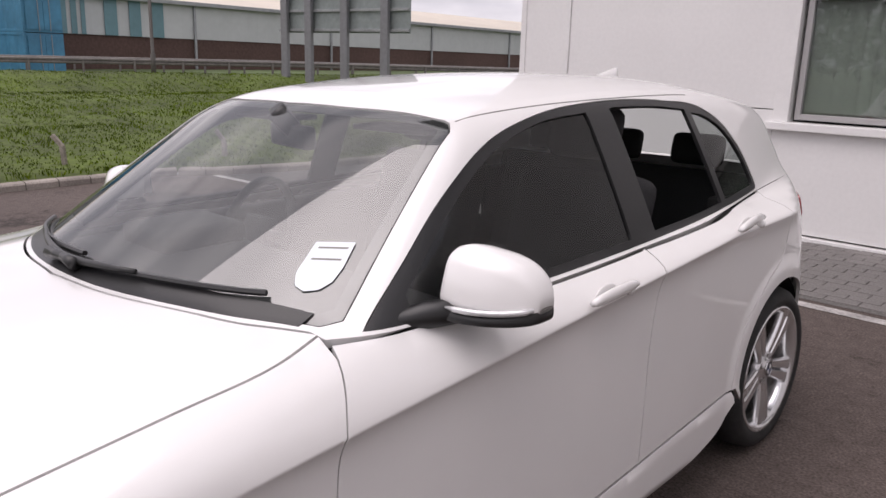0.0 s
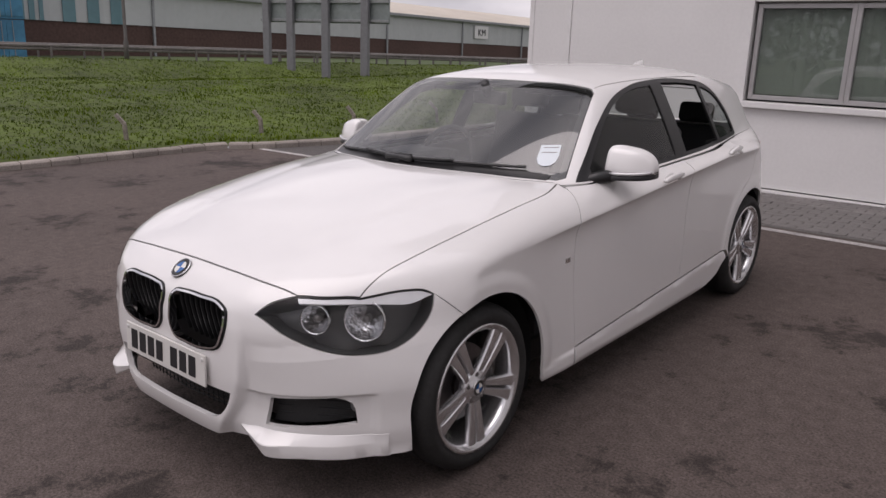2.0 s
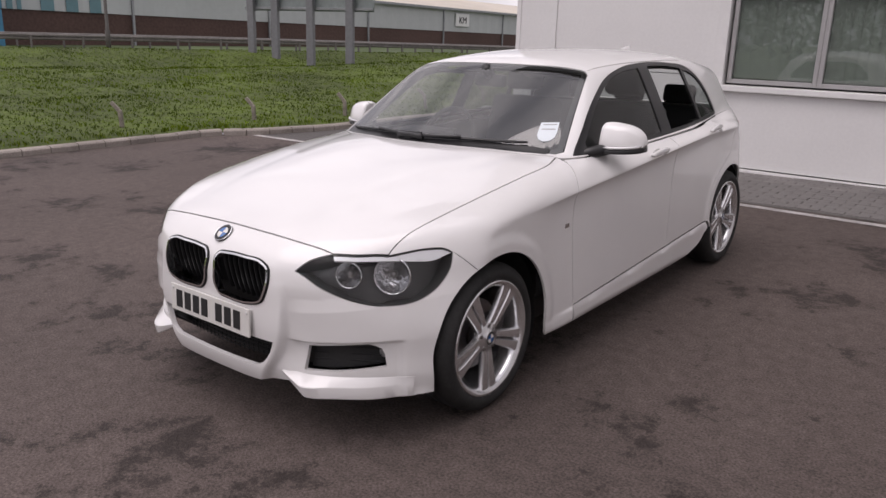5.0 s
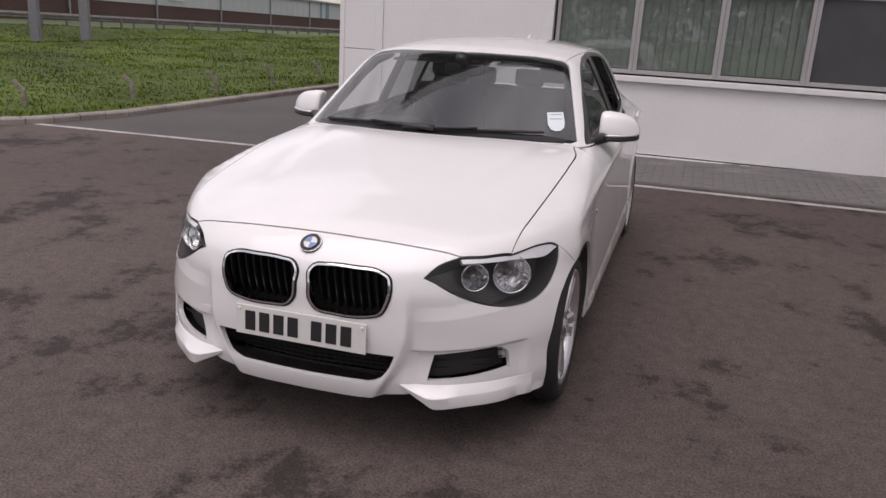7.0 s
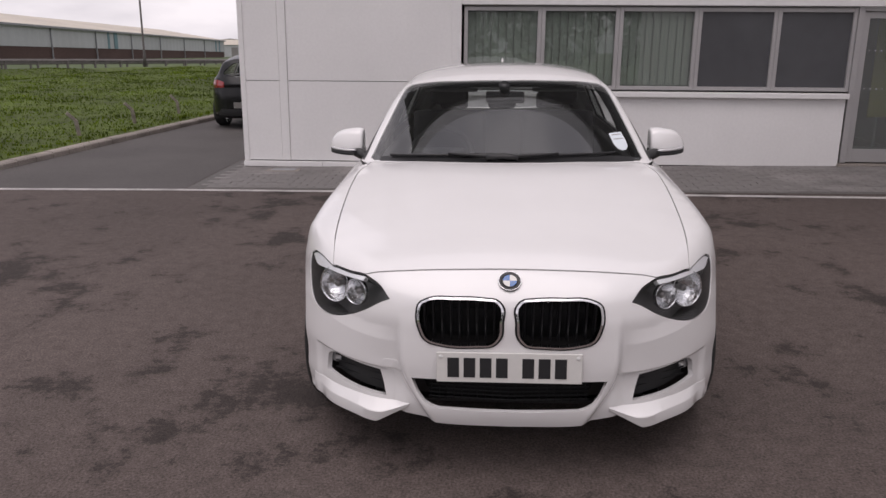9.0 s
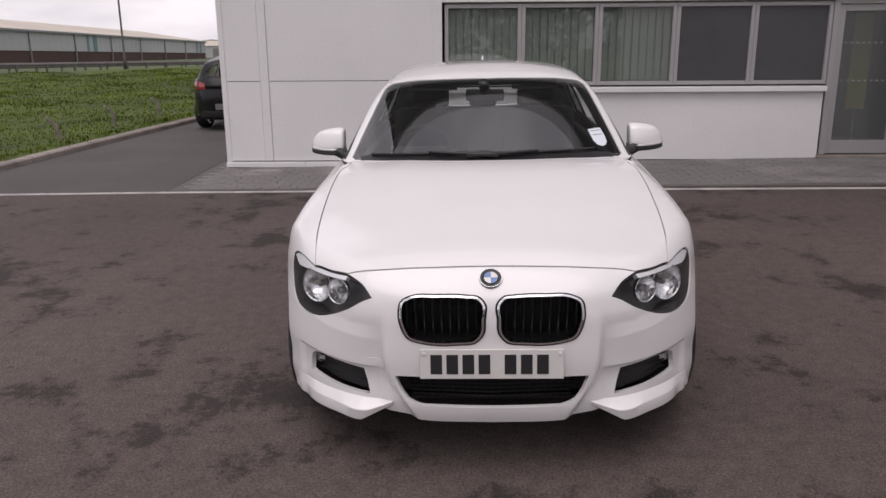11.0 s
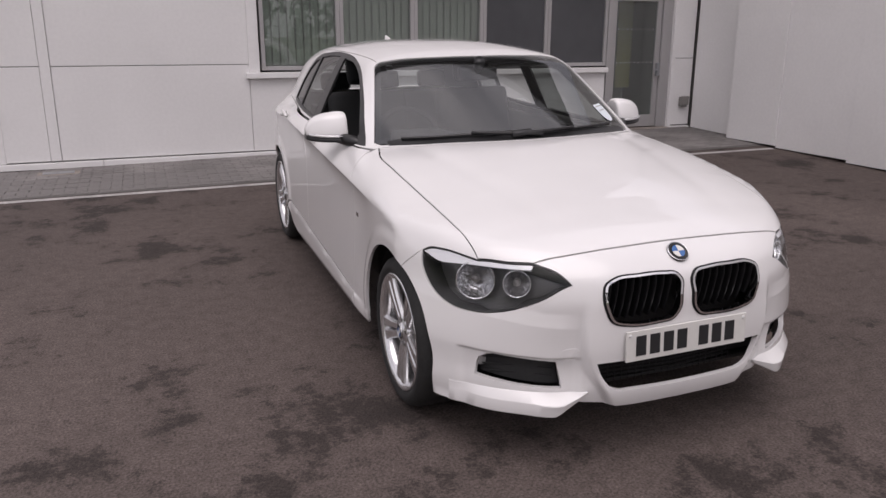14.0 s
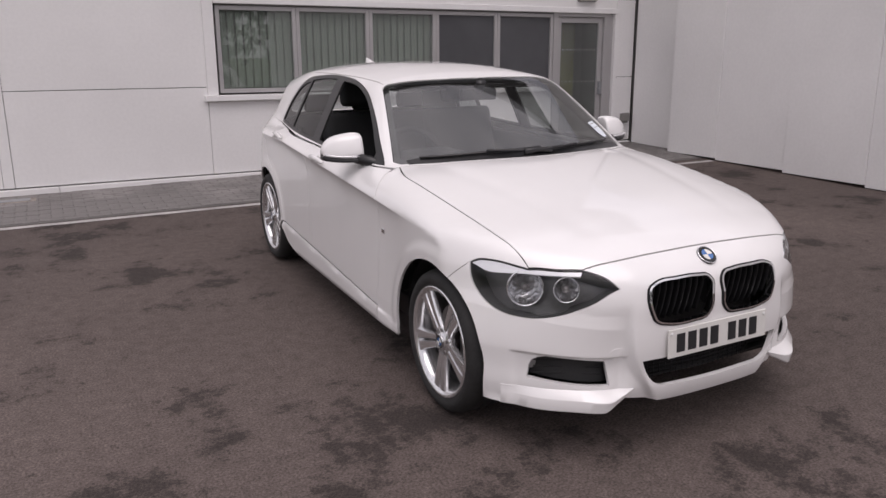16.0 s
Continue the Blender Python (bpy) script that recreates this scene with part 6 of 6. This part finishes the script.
def handles(car, paint, doors, rdoors):
    for y, z, ds in ((2.265, 0.888, doors), (3.10, 0.928, rdoors)):
        for sgn, door in zip((1, -1), ds):
            p, n = trace(*side_rays(np.array([(y - 0.1, z), (y, z + 0.004), (y + 0.1, z + 0.008)])))
            o = [Vector(a) + Vector(b) * d for a, b, d in zip(p, n, (0.020, 0.034, 0.022))]
            bm = bmesh.new()
            rows = []
            pts = [o[0].lerp(o[1], t) for t in np.linspace(0, 1, 6)] + [o[1].lerp(o[2], t) for t in np.linspace(0.2, 1, 5)]
            for i, c in enumerate(pts):
                t = i / (len(pts) - 1)
                hgt = 0.0165 * (1 - abs(2 * t - 1) ** 4 * 0.55)
                rows.append([bm.verts.new((c.x + 0.010 * math.cos(a), c.y, c.z + hgt * math.sin(a))) for a in (2 * math.pi * k / 12 for k in range(12))])
            for a, b in zip(rows, rows[1:]):
                for k in range(12):
                    bm.faces.new((a[k], a[(k + 1) % 12], b[(k + 1) % 12], b[k]))
            bm.faces.new(rows[0])
            bm.faces.new(rows[-1][::-1])
            for v in bm.verts:
                v.co.x *= sgn
            part("handle", bm, paint, door, smooth=True)
            cup = bmesh.new()
            bmesh.ops.create_uvsphere(cup, u_segments=20, v_segments=10, radius=1.0)
            c = Vector(p[1])
            for v in cup.verts:
                v.co = Vector((sgn * (c.x - 0.004 + 0.007 * v.co.x), c.y - 0.01 + 0.052 * v.co.y, c.z + 0.004 + 0.033 * v.co.z))
            part("handle_cup", cup, paint, door, smooth=True)
            part("handle_root", tube([(sgn * (c.x - 0.01), y + 0.075, z + 0.006), (sgn * (c.x + 0.022), y + 0.075, z + 0.006)], 0.012, 10), paint, door, smooth=True)


def wipers(car):
    cowl = panel("wiper_cowl", top_rays, np.concatenate([curve([(-0.66, 1.462), (-0.45, 1.346), (-0.2, 1.27), (0, 1.255), (0.2, 1.27), (0.45, 1.346), (0.66, 1.462)], 0.03)[:-1], curve([(0.66, 1.462), (0.66, 1.50)], 0.02)[:-1],
                                                              curve([(0.66, 1.50), (0.45, 1.40), (0.2, 1.325), (0, 1.31), (-0.2, 1.325), (-0.45, 1.40), (-0.66, 1.50)], 0.03)[:-1], curve([(-0.66, 1.50), (-0.66, 1.462)], 0.02)[:-1]]), M_TRIM, car, grid=0.02, gap=0, sink=-0.001, lip=0.008, label="black wiper cowl")
    base = pch([-0.7, -0.5, -0.25, 0, 0.25, 0.5, 0.7], [1.50, 1.376, 1.288, 1.262, 1.288, 1.376, 1.50])
    for x0, x1, r0 in ((-0.60, 0.02, 0.06), (-0.04, 0.56, -0.10)):
        w = new("wiper")
        w.parent = car
        xs = np.linspace(x0, x1, 14)
        pts = on_top(np.stack([xs, base(xs) + np.linspace(0.030, 0.052, 14)], 1)) + (0, -0.004, 0.010)
        part("blade", tube([tuple(p) for p in pts], 0.007, 6), M_TRIM, w)
        xa = np.linspace(r0, (x0 + x1) / 2, 8)
        arm = on_top(np.stack([xa, base(xa) + np.linspace(0.012, 0.038, 8)], 1)) + (0, -0.006, 0.020)
        part("arm", tube([tuple(p) for p in arm], [0.016, 0.013, 0.011, 0.010, 0.009, 0.008, 0.007, 0.006], 8), M_TRIM, w, smooth=True)


def cushion(lo, hi, bevel, m=None):
    bm = bmesh.new()
    box(bm, lo, hi, 0, m)
    bmesh.ops.bevel(bm, geom=bm.edges[:], offset=bevel, segments=3, profile=0.6, affect="EDGES")
    return bm


def cabin(car):
    part("dashboard", cushion((-0.66, 1.50, 0.66), (0.66, 1.92, 0.925), 0.05), M_CABIN, car, "dark dashboard", True)
    part("instrument_hood", cushion((-0.52, 1.62, 0.90), (-0.22, 1.90, 0.985), 0.035), M_CABIN, car, smooth=True)
    part("centre_console", cushion((-0.12, 1.7, 0.3), (0.12, 2.6, 0.6), 0.03), M_CABIN, car, smooth=True)
    sw = part("steering_wheel", tube([(0.185 * math.cos(a), 0.185 * math.sin(a), 0) for a in np.linspace(0, 2 * math.pi, 33)], 0.016, 10, False), M_CABIN, car, "dark steering wheel", True)
    sw.matrix_basis = pose(-0.37, 2.02, 0.90, 66, 0, 0)
    part("wheel_hub", cushion((-0.07, -0.06, -0.03), (0.07, 0.06, 0.02), 0.02), M_CABIN, sw, smooth=True)
    part("wheel_spoke", boxes(((-0.18, -0.02, -0.012), (0.18, 0.02, 0.004)), ((-0.02, -0.18, -0.012), (0.02, 0, 0.004)), bevel=0.005), M_CABIN, sw)
    for x in (-0.37, 0.37):
        part("seat_base", cushion((x - 0.25, 2.15, 0.36), (x + 0.25, 2.70, 0.56), 0.05), M_SEAT, car, "dark cloth front seat", True)
        part("seat_back", cushion((-0.25, -0.07, 0), (0.25, 0.08, 0.62), 0.05, pose(x, 2.70, 0.5, -18, 0, 0)), M_SEAT, car, smooth=True)
        part("head_restraint", cushion((-0.13, -0.05, 0.68), (0.13, 0.05, 0.86), 0.045, pose(x, 2.68, 0.48, -14, 0, 0)), M_SEAT, car, smooth=True)
    part("rear_seat", cushion((-0.62, 3.05, 0.4), (0.62, 3.5, 0.58), 0.05), M_SEAT, car, "dark cloth rear bench", True)
    part("rear_backrest", cushion((-0.62, -0.08, 0), (0.62, 0.08, 0.52), 0.05, pose(0, 3.50, 0.52, -20, 0, 0)), M_SEAT, car, smooth=True)
    for x in (-0.38, 0.0, 0.38):
        part("head_restraint", cushion((-0.11, -0.04, 0), (0.11, 0.04, 0.13), 0.035, pose(x, 3.68, 1.03, -12, 0, 0)), M_SEAT, car, smooth=True)
    part("parcel_shelf", boxes(((-0.55, 3.66, 0.93), (0.55, 4.02, 0.96)), bevel=0.01), M_CABIN, car)
    for sgn in (1, -1):
        part("door_card", cushion((sgn * 0.70 - 0.03, 1.45, 0.32), (sgn * 0.70 + 0.03, 3.42, 0.93), 0.02), M_CABIN, car, smooth=True)
        part("boot_side", boxes(((sgn * 0.58 - 0.02, 3.43, 0.5), (sgn * 0.58 + 0.02, 4.05, 0.95)), bevel=0.01), M_CABIN, car)
    part("headliner", cushion((-0.42, 2.15, 1.300), (0.42, 3.3, 1.312), 0.005), M_HEADLINER, car)
    rv = part("rear_view_mirror", cushion((-0.11, -0.02, -0.033), (0.11, 0.02, 0.033), 0.015), M_TRIM, car, "black interior mirror", True)
    rv.matrix_basis = pose(0, 1.93, 1.262, 0, 0, -8)
    part("mirror_stalk", tube([(0, 0.0, 0.02), (0, -0.05, 0.075)], 0.03, 10), M_TRIM, rv, smooth=True)
    for x in (-0.31, 0.31):
        part("sun_visor", cushion((x - 0.15, 2.02, 1.285), (x + 0.15, 2.14, 1.300), 0.006), M_HEADLINER, car)


white_car = build_car(P_WHITE, TIP, "hatchback_car", "clean white five-door hatchback with silver alloy wheels", {("rear_window", "left"), ("front_window", "right")})
black_car = build_car(P_BLACK, TIP @ pose(-4.30, 14.45, 0, 0, 0, 180) @ Matrix.Scale(0.90, 4), "hatchback_car", "smaller black hatchback parked beyond the building corner", full=False)
